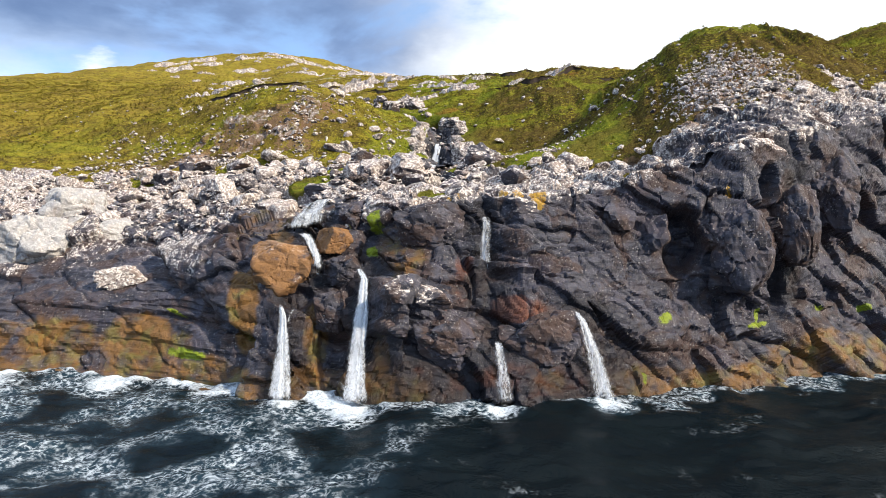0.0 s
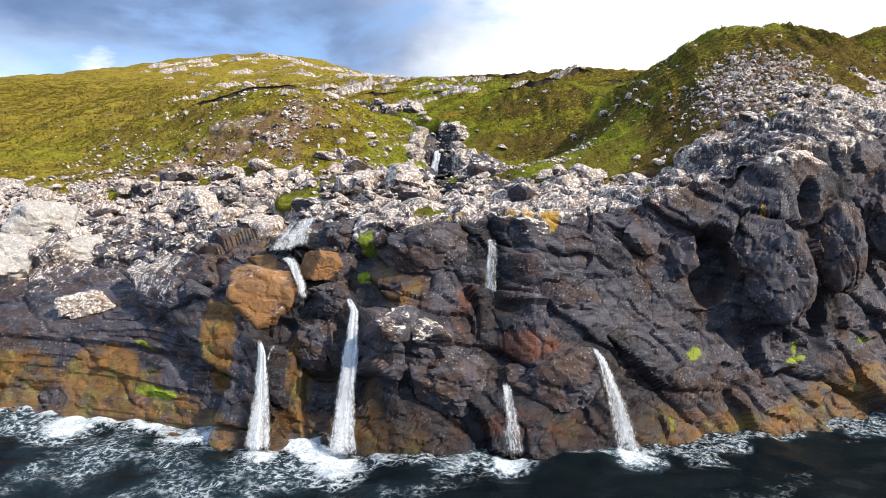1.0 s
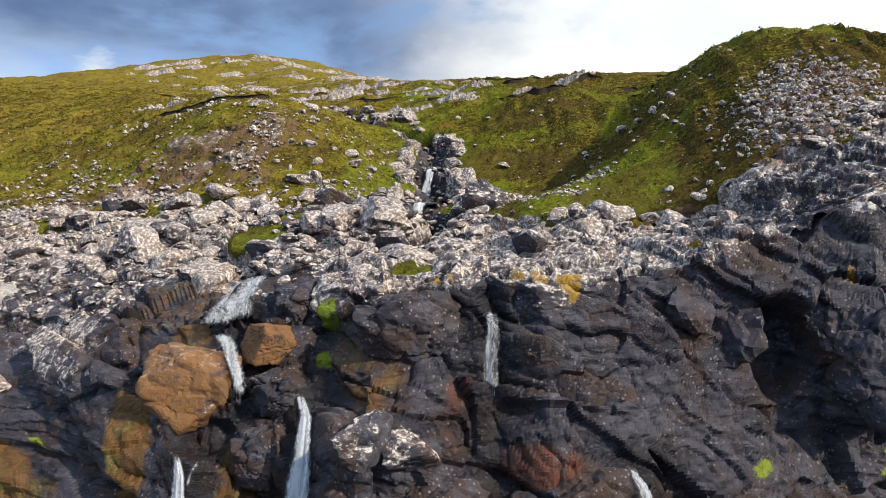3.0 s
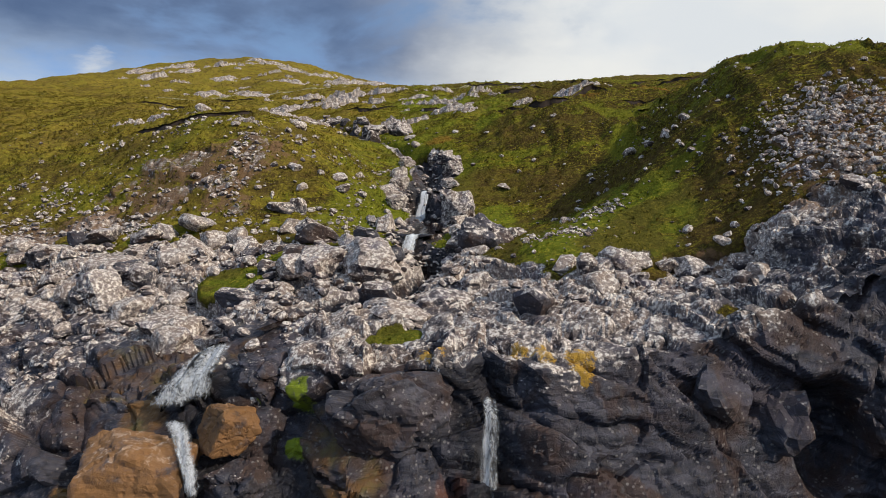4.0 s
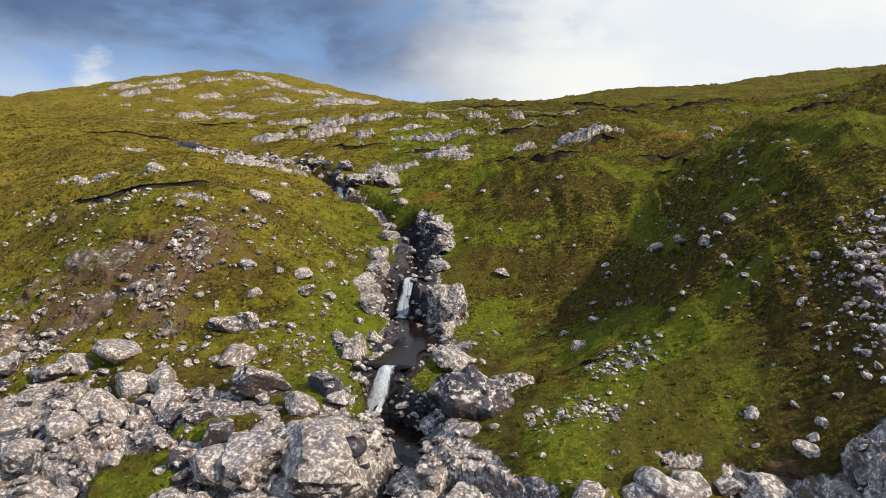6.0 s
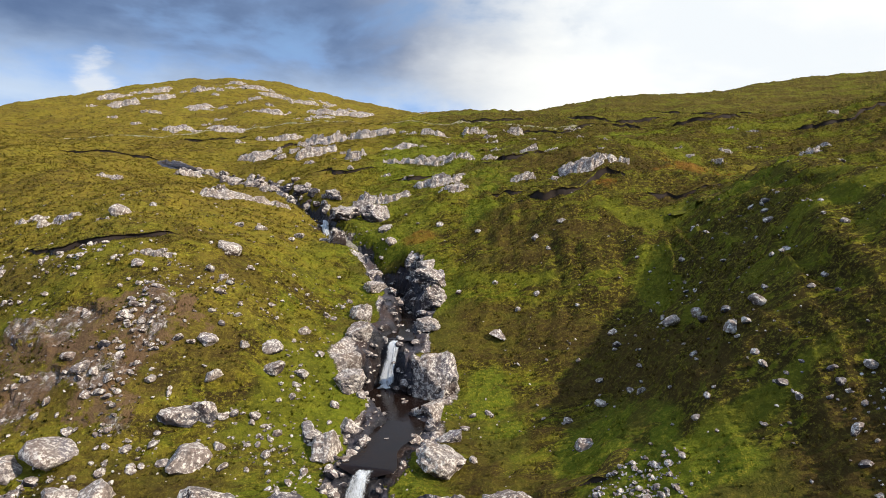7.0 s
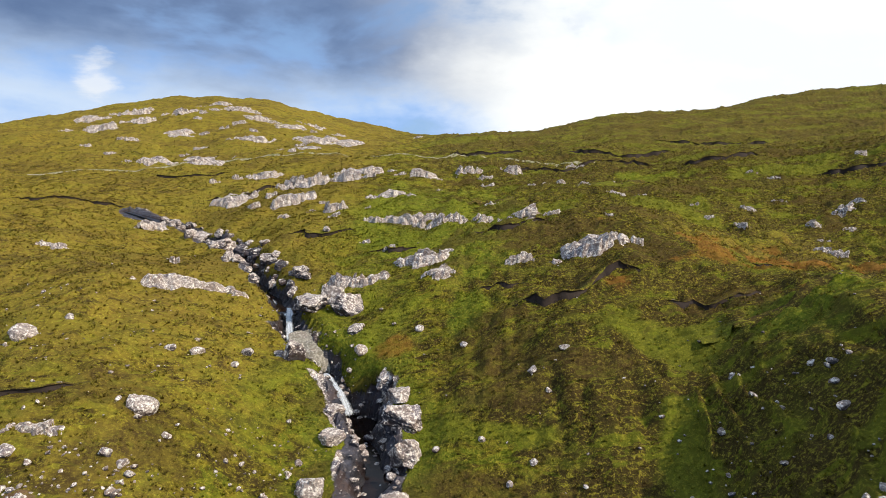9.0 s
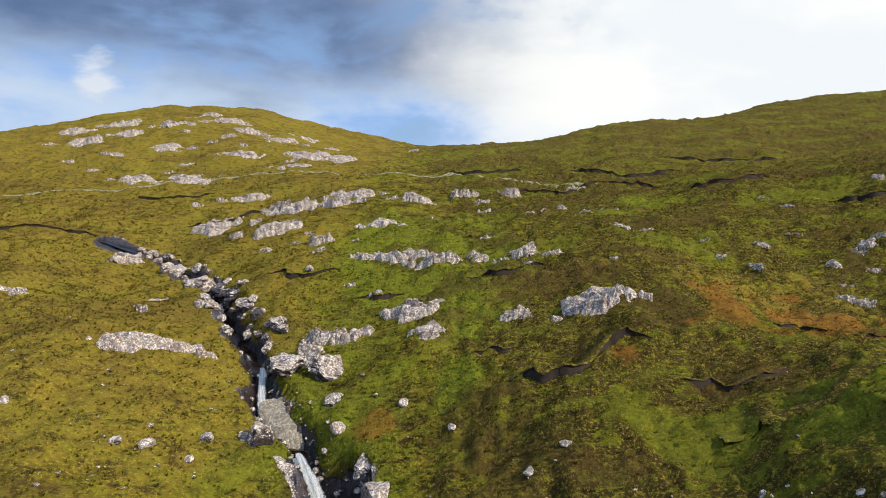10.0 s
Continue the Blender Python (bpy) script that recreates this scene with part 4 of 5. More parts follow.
f5 = fall("slanting white waterfall over a rounded dark rock", [
    ([(8.1, 37.0, 5.3), (8.6, 36.2, 4.6), (9.2, 35.4, 2.6), (9.7, 34.5, 0.0)], [0.35, 0.75, 1.2, 1.8], 1.05)], 13)
splash(-9.9, 34.5, 0.0, 3.4, 1.1, f1, 3)
splash(-5.4, 34.0, 0.0, 4.4, 1.3, f2, 5)
splash(2.5, 37.8, 5.0, 1.6, 0.5, f3, 7)
splash(3.6, 33.8, 0.0, 2.0, 0.5, f4, 9)
splash(9.8, 34.1, 0.0, 3.2, 1.0, f5, 11)
fall("faint trickle of water down a dark cliff", [
    ([(24.0, 41.9, 15.8), (24.05, 41.0, 14.0), (24.2, 40.6, 11.0), (24.4, 40.4, 8.2)], [0.25, 0.3, 0.35, 0.5], 0.72)], 25)
fall("short white waterfall in a rocky gully", [([(-1.1, 64.2, 15.7), (-1.3, 63.5, 15.4), (-1.7, 62.6, 14.2), (-2.0, 61.9, 12.9)], [0.8, 1.2, 1.6, 1.7], 1.05)], 15)
fall("narrow white waterfall beside a large lichened boulder", [([(-0.6, 78.8, 19.1), (-0.7, 78.0, 18.8), (-1.0, 77.3, 17.2), (-1.2, 76.7, 15.8)], [0.6, 1.0, 1.2, 1.5], 1.25)], 17)
fall("white waterfall in a dark peaty gully", [([(-5.8, 97.9, 23.0), (-5.3, 96.8, 22.9), (-4.1, 95.1, 22.0), (-3.0, 93.5, 20.4)], [0.8, 1.2, 1.5, 1.8], 1.2)], 19)
fall("white cascade sliding down beside a great smooth slab", [([(-11.6, 108.2, 27.1), (-11.2, 107.0, 26.9), (-10.6, 104.6, 25.6), (-10.1, 102.6, 24.2)], [0.8, 1.1, 1.2, 1.2], 1.15), ([(-10.4, 103.2, 24.5), (-10.0, 101.4, 23.7), (-9.6, 100.2, 23.2)], [0.6, 0.9, 0.9], 1.0)], 21)
fall("thin white cascade at the head of a dark pool", [([(-14.6, 112.4, 27.3), (-13.8, 111.2, 27.0), (-13.2, 110.2, 26.6)], [0.6, 0.8, 0.8], 0.9)], 23)


def burn_water():
    seg = np.r_[0, np.cumsum(np.linalg.norm(np.diff(BURN[:, :2], axis=0), axis=1))]
    t = np.linspace(3.2, seg[-1], 330)
    c = np.stack([np.interp(t, seg, BURN[:, k]) for k in range(3)], 1)
    way = np.gradient(c[:, :2], axis=0)
    way /= np.linalg.norm(way, axis=1)[:, None]
    nor = np.stack([-way[:, 1], way[:, 0]], 1)
    v = np.linspace(-1, 1, 9)
    grade = np.abs(np.gradient(c[:, 2], t))
    half = (burn_half(c[:, 1]) + 0.7 - 0.75 * smooth01(c[:, 1], 60, 56) - 0.55 * smooth01(c[:, 1], 98, 104)) * (1 - 0.75 * smooth01(grade, 0.25, 0.8))
    pts = np.stack([c[:, None, 0] + nor[:, None, 0] * v * half[:, None], c[:, None, 1] + nor[:, None, 1] * v * half[:, None], c[:, None, 2] + 0.22 + 0 * v], -1).reshape(-1, 3)
    return mesh_object("water", pts, grid_faces(len(t), 9), BROOK, True, {"foam": (np.clip(0.25 + grade * 1.6, 0, 1)[:, None] * (1 - 0.9 * v ** 2)).ravel()})


tagged(burn_water(), "narrow peat-brown burn running down a rocky gully", "stream", kind="structure")


# ---- loose rock ----
def ball(sub):
    bm = bmesh.new()
    bmesh.ops.create_icosphere(bm, subdivisions=sub, radius=1.0)
    v = np.array([q.co[:] for q in bm.verts])
    f = np.array([[q.index for q in face.verts] for face in bm.faces])
    bm.free()
    return v / np.linalg.norm(v, axis=1)[:, None], f


BALLS = {k: ball(k) for k in (1, 2, 3, 4, 5)}


def crag(seed, sub, planes=13, sharp=14.0, rough=0.05, broken=0.0):
    """A stone: a ball cut back by random planes, then roughened. About 2 across."""
    rng = np.random.RandomState(seed)
    v, f = BALLS[sub]
    n = rng.normal(size=(planes, 3))
    n /= np.linalg.norm(n, axis=1)[:, None]
    n = np.vstack([n, [(0, 0, 1), (0, 0, -1)]])
    d = np.r_[rng.uniform(0.58, 1.0, planes), 0.85, 0.9]
    r = (np.maximum(v @ n.T, 0) / d) ** sharp
    p = v * np.clip(r.sum(1) ** (-1 / sharp), 0.5, 1.3)[:, None]
    if broken:
        o, c = blocks(p + seed, (0.62, 0.7, 0.45), seed)
        o2, c2 = blocks(p + seed, (0.26, 0.3, 0.2), seed + 3)
        p = p * (1 + broken * (o - 0.5 * c) + 0.35 * broken * (o2 - 0.5 * c2))[:, None]
    p = p * (1 + rough * fbm(p * 2.2 + seed, 4, seed))[:, None]
    return p, f


def boxy(seed, sub, rough=0.05, broken=0.12):
    """A jointed block: flat sides slightly out of square, split by deep cracks. About 2 across."""
    rng = np.random.RandomState(seed)
    v, f = BALLS[sub]
    n = np.array([(1, 0, 0), (-1, 0, 0), (0, 1, 0), (0, -1, 0), (0, 0, 1), (0, 0, -1), (0.7, -0.5, -0.5), (-0.6, -0.5, -0.6), (0.5, -0.6, 0.6), (-0.6, -0.4, 0.7)]) + rng.uniform(-0.22, 0.22, (10, 3))
    n /= np.linalg.norm(n, axis=1)[:, None]
    d = rng.uniform(0.78, 1.0, 10)
    r = (np.maximum(v @ n.T, 0) / d) ** 26
    p = v * np.clip(r.sum(1) ** (-1 / 26), 0.5, 1.5)[:, None]
    warp = 0.12 * np.stack([vnoise(p * 2 + seed, k) for k in range(3)], 1)
    o, c = blocks(p + warp + seed, (0.95, 0.95, 0.75), seed)
    o2, c2 = blocks(p + warp + seed, (0.4, 0.45, 0.28), seed + 3)
    p = p * (1 + broken * (0.7 * o - 0.75 * c) + 0.3 * broken * (o2 - 0.8 * c2) + rough * fbm(p * 2.5 + seed, 4, seed))[:, None]
    return p, f


def boxy_mesh(name, mat, *args):
    p, f = boxy(*args)
    ob = mesh_object(name, p, f, mat, False)
    me = ob.data
    bpy.data.objects.remove(ob)
    return me


def crag_mesh(name, mat, *args, **more):
    p, f = crag(*args, **more)
    ob = mesh_object(name, p, f, mat, False)
    me = ob.data
    bpy.data.objects.remove(ob)
    return me


PALE_ROCKS = [crag_mesh("boulder", STONE, 100 + k, 3, 7, 60.0, 0.04, 0.06) for k in range(9)]
GREY_ROCKS = [crag_mesh("boulder", GREYSTONE, 200 + k, 3, 7, 60.0, 0.04, 0.06) for k in range(7)]
BIG_GREY = [crag_mesh("boulder", GREYSTONE, 250 + k, 4, 8, 50.0, 0.04, 0.09) for k in range(5)]
BIG_PALE = [crag_mesh("boulder", STONE, 270 + k, 4, 8, 50.0, 0.04, 0.09) for k in range(4)]

bpy.context.view_layer.update()


def surface(x, y):
    ok, place, normal, _ = ground.ray_cast((x, y, 300), (0, 0, -1))
    return (place.z, normal) if ok else (float(ground_height(x, y)[0]), Vector((0, 0, 1)))


dice = random.Random(5)


def rock(kind, meshes, x, y, wide, tall, label, category, group, sink=0.25, deep=None, z=None, turn=None):
    ob = new(kind, dice.choice(meshes))
    if z is None:
        z = surface(x, y)[0]
    deep = deep or wide * dice.uniform(0.75, 1.05)
    spin = Euler((dice.uniform(-0.45, 0.45), dice.uniform(-0.45, 0.45), dice.uniform(0, 6.28) if turn is None else turn))
    wide, deep = (wide, deep) if turn is not None else (0.5 * (wide + deep),) * 2
    ob.matrix_world = Matrix.LocRotScale((x, y, z + tall * (0.5 - sink)), spin, (wide / 1.8, deep / 1.8, tall / 1.7))
    return tagged(ob, label, category, group)


# outcrops of the moor: x, y, width, height
OUTCROPS_NEAR = [(-22.2, 104.7, 8.3, 2.4), (-43.2, 141.2, 5.6, 2.4), (-44.4, 119.5, 3.6, 1.5), (-0.2, 129.0, 6.6, 3.0), (7.2, 125.6, 7.4, 2.8), (3.0, 110.4, 6.9, 2.7), (4.3, 105.6, 4.0, 1.2),
                 (15.9, 124.6, 4.2, 2.0), (13.7, 107.1, 3.2, 1.7), (20.5, 105.2, 6.5, 2.7), (19.5, 122.9, 2.7, 1.4), (-34.2, 90.9, 4.7, 1.3), (-38.7, 94.1, 3.4, 1.7), (-18.0, 77.0, 2.7, 0.9), (-28.0, 87.6, 1.6, 0.7)]
OUTCROPS_HILL = [(-33.5, 154.4, 9.8, 3.0), (-32.7, 170.3, 6.8, 3.0), (-21.6, 146.9, 8.2, 3.0), (-12.5, 138.2, 4.1, 3.0), (-20.2, 158.6, 8.2, 3.6), (-13.2, 158.0, 7.0, 3.2), (-11.1, 165.2, 6.5, 3.0), (-5.0, 145.4, 6.3, 1.8),
                 (2.0, 159.9, 7.2, 2.8), (9.9, 164.3, 5.3, 2.5), (19.2, 166.0, 4.3, 3.4), (-53.1, 191.0, 10.5, 2.2), (-66.3, 191.2, 7.9, 2.0), (-29.1, 192.8, 8.0, 1.5), (33, 170, 4, 1.6)]
OUTCROPS_FAR = [(-30.1, 208.8, 12, 3.6), (-21.9, 205.0, 13, 3.0), (-100.6, 228.3, 11.6, 4.0), (-97.5, 246.2, 10.9, 3.6), (-78.6, 238.4, 10.5, 3.5), (-62.8, 243.3, 10.8, 2.8), (-46.6, 209.9, 8.9, 2.2), (-69.7, 218.2, 9.4, 3.0),
                (-88, 232, 8, 3), (-40, 226, 9, 2.5), (-52, 232, 8, 2.5), (-110, 240, 9, 3), (-72, 252, 9, 3), (-35, 238, 8, 2), (-2, 232, 4, 1.8), (-60, 205, 5, 1.8), (-82, 212, 6, 2)]


def outcrop(x, y, wide, tall, seed, label):
    """Bedrock breaking through the turf: a stepped knoll, steep below and running out uphill, its skirt under the grass."""
    nx, ny = (56, 44) if wide > 4.5 else (34, 28)
    a, b = np.meshgrid(np.linspace(-1.25, 1.25, nx), np.linspace(-1.3, 1.3, ny))
    a, b = a.ravel(), b.ravel()
    deep = wide * 0.62
    wx, wy = x + a * wide * 0.5, y + deep * 0.3 + b * deep * 0.5
    g = ground_height(wx, wy)
    p = np.stack([wx, wy, g], 1)
    lean = np.array(Euler((0.5, -0.35, 0.5)).to_matrix())
    e = np.hypot(a, b) + 0.52 * fbm(p / (wide * 0.28) + seed, 4, seed)
    lift = smooth01(e, 1.05, 0.45) * (0.70 - 0.30 * b)
    o1, c1 = blocks((p + seed) @ lean.T, (wide * 0.30 + 0.5, 0.9 + wide * 0.06, 0.9), seed)
    o2, c2 = blocks((p + seed) @ lean.T, (1.3, 0.6, 0.5), seed + 7)
    z = g - 0.35 + lift * (tall * (0.66 + 0.34 * o1 - 0.12 * c1) + 0.15 * (o2 - 0.6 * c2) + 0.35) + 0.08 * fbm(p * 1.7, 3, seed)
    push = (o1 * 0.25 + 0.12 * o2) * lift
    v = np.stack([wx + push, wy - push, z], 1)
    return tagged(mesh_object("rock_outcrop", v, grid_faces(ny, nx), OUTSTONE, False), label, "rock outcrop", "outcrops on the moor")


for k, (x, y, w, h) in enumerate(OUTCROPS_NEAR + OUTCROPS_HILL + OUTCROPS_FAR):
    outcrop(x, y, w * 1.1, h * (0.75 if y < 180 else 0.6), 30 + k, "low pale lichen-covered rock outcrop in moor grass")
    if w > 6:
        ox = dice.choice((-1, 1)) * w * 0.72
        outcrop(x + ox, y + dice.uniform(-1, 1.5), w * 0.35, h * 0.4, 90 + k, "small pale rock outcrop in moor grass")

# small knobs of rock between the outcrops
for k in range(30):
    y = dice.uniform(116, 168)
    outcrop(dice.uniform(-0.26, 0.24) * y, y, dice.uniform(1.3, 3.4), dice.uniform(0.5, 1.1), 400 + k, "small pale rock outcrop in moor grass")
for k in range(16):
    y = dice.uniform(198, 246)
    outcrop(dice.uniform(-0.45, -0.10) * y, y, dice.uniform(2.5, 5.0), dice.uniform(0.8, 1.5), 440 + k, "pale rocks breaking through the crest of the hill")

# rocks that wall the burn's gully
GULLY_UPPER = [(-8.9, 95.0, 1.6, 0.9), (-3.2, 100.4, 1.8, 1.0), (-14.6, 117.0, 2.2, 1.9), (-17.2, 120.6, 2.6, 2.2), (-27.6, 131.6, 4.4, 3.2), (-20.2, 125.6, 2.8, 2.2),
               (-23.4, 129.8, 3.0, 2.2), (-33.2, 138.6, 3.9, 1.9), (-11.4, 113.4, 2.4, 2.0)]
GULLY_LOWER = [(2.4, 74.8, 3.1, 4.4), (-3.0, 77.5, 1.9, 2.2), (-2.8, 85.0, 1.8, 1.4), (2.6, 84.4, 2.8, 2.2), (-3.2, 80.6, 1.8, 1.8), (7.5, 78.4, 1.5, 0.6), (-7.6, 94.4, 2.0, 2.8), (-2.9, 71.6, 1.7, 2.2),
               (2.0, 80.6, 2.2, 1.4), (0.2, 93.6, 1.8, 1.2), (-2.6, 68.3, 1.7, 1.6), (3.6, 68.4, 1.6, 1.0), (-3.2, 88.6, 1.4, 1.2), (1.5, 90.2, 2.0, 1.2), (2.4, 71.0, 1.8, 1.8), (-2.9, 74.4, 1.6, 1.7), (2.9, 65.6, 2.6, 1.8), (-3.4, 65.6, 2.0, 1.9)]
for x, y, w, h in GULLY_UPPER:
    for k, s in enumerate((0.72, 0.5, 0.4)):
        ox, oy = (0, 0) if k == 0 else (dice.uniform(-0.6, 0.6) * w, dice.uniform(-0.5, 0.5) * w)
        rock("boulder", BIG_GREY, x + ox, y + oy, w * s, h * s, "jagged grey boulder walling the upper burn", "boulder", "boulders along the burn", 0.32)
upper = BURN[BURN[:, 1] > 97]
reach = np.r_[0, np.cumsum(np.linalg.norm(np.diff(upper[:, :2], axis=0), axis=1))]
for k in range(58):
    at_way = reach[-1] * (0.2 + 0.72 * (k + dice.random()) / 58)
    bx, by = (float(np.interp(at_way, reach, upper[:, j])) for j in (0, 1))
    off = dice.choice((-0.9, 1, 1, 1.3)) * dice.uniform(1.0, 1.9)
    s = dice.uniform(0.6, 1.5)
    rock("boulder", BIG_GREY, bx + off * 0.9, by + off * 0.35, s, s * dice.uniform(0.7, 1.2), "angular grey boulder lining the upper burn", "boulder", "boulders along the burn", 0.36)
rock("boulder", BIG_PALE, -5.0, 104.8, 3.0, 2.6, "pale lichened boulder standing over the burn", "boulder", "boulders along the burn", 0.3)
rock("boulder", BIG_GREY, -8.7, 106.2, 3.2, 1.9, "rounded grey boulder beside a cascade", "boulder", "boulders along the burn", 0.35)
rock("boulder", BIG_PALE, -6.8, 107.6, 2.2, 1.8, "grey boulder in a cluster above the burn", "boulder", "boulders along the burn", 0.3)
rock("boulder", BIG_PALE, 2.2, 87.6, 2.6, 1.5, "slanting grey slab with white lichen beside the burn", "boulder", "boulders along the burn", 0.4)
outcrop(-6.2, 109.4, 5.0, 2.2, 301, "broken pale rock outcrop above the burn")
outcrop(-2.6, 109.0, 4.4, 1.4, 302, "low pale rock outcrop above the burn")
great_slab = new("rock_slab", boxy_mesh("rock_slab", SLABSTONE, 611, 5, 0.03, 0.05))
great_slab.matrix_world = Matrix.LocRotScale((-7.3, 100.9, 23.7), Euler((0.42, 0.10, 0.32)), (2.3, 3.3, 1.5))
tagged(great_slab, "great smooth grey-green slab sloping into the burn", "rock", "boulders along the burn")
for x, y, w, h in GULLY_LOWER:
    rock("boulder", BIG_PALE if y < 78 or x > -6 else BIG_GREY, x, y, w * 0.9, h * 0.84, "large grey boulder spotted with white lichen beside the burn", "boulder", "boulders along the burn", 0.40)

# boulders of the shelf behind the cliff top
SHELF_LARGE = [(-7.6, 59.9, 3.3, 1.7), (-4.0, 59.6, 1.9, 1.3), (-6.1, 53.4, 3.3, 2.7), (-9.5, 54.1, 1.4, 1.1), (-9.9, 57.0, 1.5, 0.9), (-11.9, 58.0, 1.3, 1.1), (-3.0, 53.2, 3.8, 2.6), (0.6, 53.4, 1.7, 1.6), (4.2, 57.0, 3.6, 3.0), (1.4, 48.6, 2.6, 1.9),
               (-1.2, 47.2, 3.8, 1.8), (-12.7, 51.0, 1.3, 1.1), (-10.2, 51.3, 2.6, 1.3), (-20.3, 54.6, 3.6, 3.0), (-23.1, 53.8, 2.0, 1.9), (-19.3, 57.0, 2.2, 1.6), (-28.2, 62.2, 3.4, 1.8), (-15.1, 58.2, 2.4, 1.3), (2.9, 60.2, 2.6, 2.8), (3.3, 50.4, 1.8, 2.0), (5.9, 60.4, 2.4, 1.8)]
SHELF_PLACED = [(-20.8, 58.1, 1.6, 1.0), (-12.0, 66.4, 1.6, 1.1), (-10.8, 66.9, 1.2, 1.4), (-10.6, 64.3, 2.0, 1.3), (4.6, 49.5, 0.9, 0.7), (5.6, 49.0, 0.9, 0.9), (-21.2, 63.2, 2.2, 1.2), (-25.4, 64.3, 2.8, 1.3), (-18.6, 60.7, 1.5, 1.0), (-15.7, 61.4, 2.1, 1.4),
                (-15.6, 58.6, 1.8, 1.2), (-17.8, 55.7, 1.8, 1.2), (-17.5, 52.6, 2.1, 1.4), (-14.7, 50.8, 2.2, 1.3), (-5.2, 57.7, 1.8, 1.1), (-17.7, 64.3, 2.4, 1.2), (-13.9, 61.3, 2.0, 1.3), (11.7, 47.8, 1.3, 0.9), (9.5, 48.8, 1.2, 0.8), (8.2, 47.5, 1.3, 1.0), (10.7, 48.7, 1.1, 0.8)]
for x, y, w, h in SHELF_LARGE:
    rock("boulder", BIG_GREY, x, y, w * 0.92, h * 0.9, "large grey lichen-spotted boulder on the rock shelf", "boulder", "boulders on the shelf", 0.38)
for x, y, w, h in SHELF_PLACED:
    rock("boulder", PALE_ROCKS, x, y, w, h, "pale lichen-covered boulder on the rock shelf", "boulder", "boulders on the shelf", 0.28)

# single stones in the grass: x, y, size
STONES_LEFT = [(-16.0, 89.6, 0.7), (-14.1, 81.3, 1.6), (-15.1, 92.7, 0.6), (-11.2, 89.8, 0.6), (-6.8, 75.4, 0.9), (-6.1, 71.1, 0.8), (-8.1, 71.9, 1.1), (-7.7, 70.6, 1.2), (-11.8, 70.6, 1.0), (-10.9, 68.8, 0.9), (-9.7, 71.1, 0.7), (-4.5, 66.6, 1.1),
               (-3.6, 69.6, 0.6), (-26.7, 89.2, 1.6), (-12.8, 76.4, 0.6), (-10.7, 73.2, 0.5), (-5.2, 73.4, 0.5), (-13.8, 76.7, 0.9), (-18.6, 75.6, 0.8), (-14.4, 68.2, 0.6), (-11.8, 79.7, 0.5), (-17.7, 68.3, 0.6), (-17.9, 69.8, 0.8), (-20.1, 69.7, 0.8), (-18.6, 68.5, 0.9), (-17.3, 71.4, 0.8), (-4.8, 67.2, 1.0)]
STONES_RIGHT = [(7.5, 83.0, 0.5), (9.1, 80.3, 0.5), (18.7, 69.6, 0.9), (17.2, 70.0, 1.0), (19.8, 64.7, 0.8), (18.3, 64.2, 0.9), (18.5, 68.0, 0.7), (10.8, 65.0, 1.2), (10.6, 68.6, 0.5), (12.8, 69.1, 0.6), (16.7, 65.1, 0.5), (14.4, 66.7, 0.5), (11.5, 87.1, 0.7), (15.5, 53.0, 0.6),
                (2.9, 98.0, 0.7), (6.7, 94.1, 0.6), (-2.3, 97.0, 1.1), (14.0, 88.1, 0.7), (-11.0, 127.5, 1.2), (-14.1, 90.0, 1.1), (-11.2, 93.2, 1.0), (-25.2, 92.3, 0.8)]
STONES_FAR = [(34.8, 150.3, 1.9), (34.1, 132.8, 2.0), (44.0, 121.8, 2.2), (56.0, 135.0, 2.2), (48.4, 128.9, 2.2), (54.3, 123.6, 2.1), (49.5, 114.1, 2.8), (50.9, 113.4, 2.2), (40.9, 124.7, 1.5), (61.0, 146.0, 2.0), (59.7, 151.2, 1.9), (82.6, 155.5, 3.4), (62.9, 129.4, 3.8), (65.5, 131.0, 2.4), (60.0, 127.5, 2.0), (58, 122, 2.0), (52, 118, 1.6), (41.2, 130.2, 1.4)]
for k, (x, y, s) in enumerate(STONES_FAR):
    outcrop(x, y, s * 1.1, s * 0.42, 180 + k, "small pale rock breaking through the moor grass")
for x, y, s in STONES_LEFT + STONES_RIGHT:
    rock("boulder", PALE_ROCKS, x, y, s * 0.95, s * 0.68, "single pale weathered stone lying in moor grass", "boulder", "stones in the grass", 0.36)

# boulders strewn between the placed ones
def strewn(count, x0, x1, y0, y1, small, large, meshes, label, group, keep):
    done = tries = 0
    while done < count and tries < count * 30:
        tries += 1
        x, y = dice.uniform(x0, x1), dice.uniform(y0, y1)
        if not keep(x, y):
            continue
        s = small * (large / small) ** (dice.random() ** 2.0)
        rock("boulder", meshes, x, y, s, s * dice.uniform(0.55, 0.9), label, "boulder", group, 0.28)
        done += 1


def rocky_at(x, y):
    d = float(burn_near(np.array([x]), np.array([y]))[0][0])
    return rim_y(x) + (4.5 if x > -17 else 1.5) < y < grass_from(x) + 1.0 and d > 1.1


strewn(80, -42, 4, 44, 66, 0.8, 2.0, PALE_ROCKS + GREY_ROCKS[:4], "pale lichen-covered boulder among others on the rock shelf", "boulders on the shelf", rocky_at)
strewn(28, 4, 40, 42, 60, 0.8, 1.8, PALE_ROCKS + GREY_ROCKS[:3], "pale angular boulder on the rocky slope above the cliff", "boulders on the shelf", rocky_at)
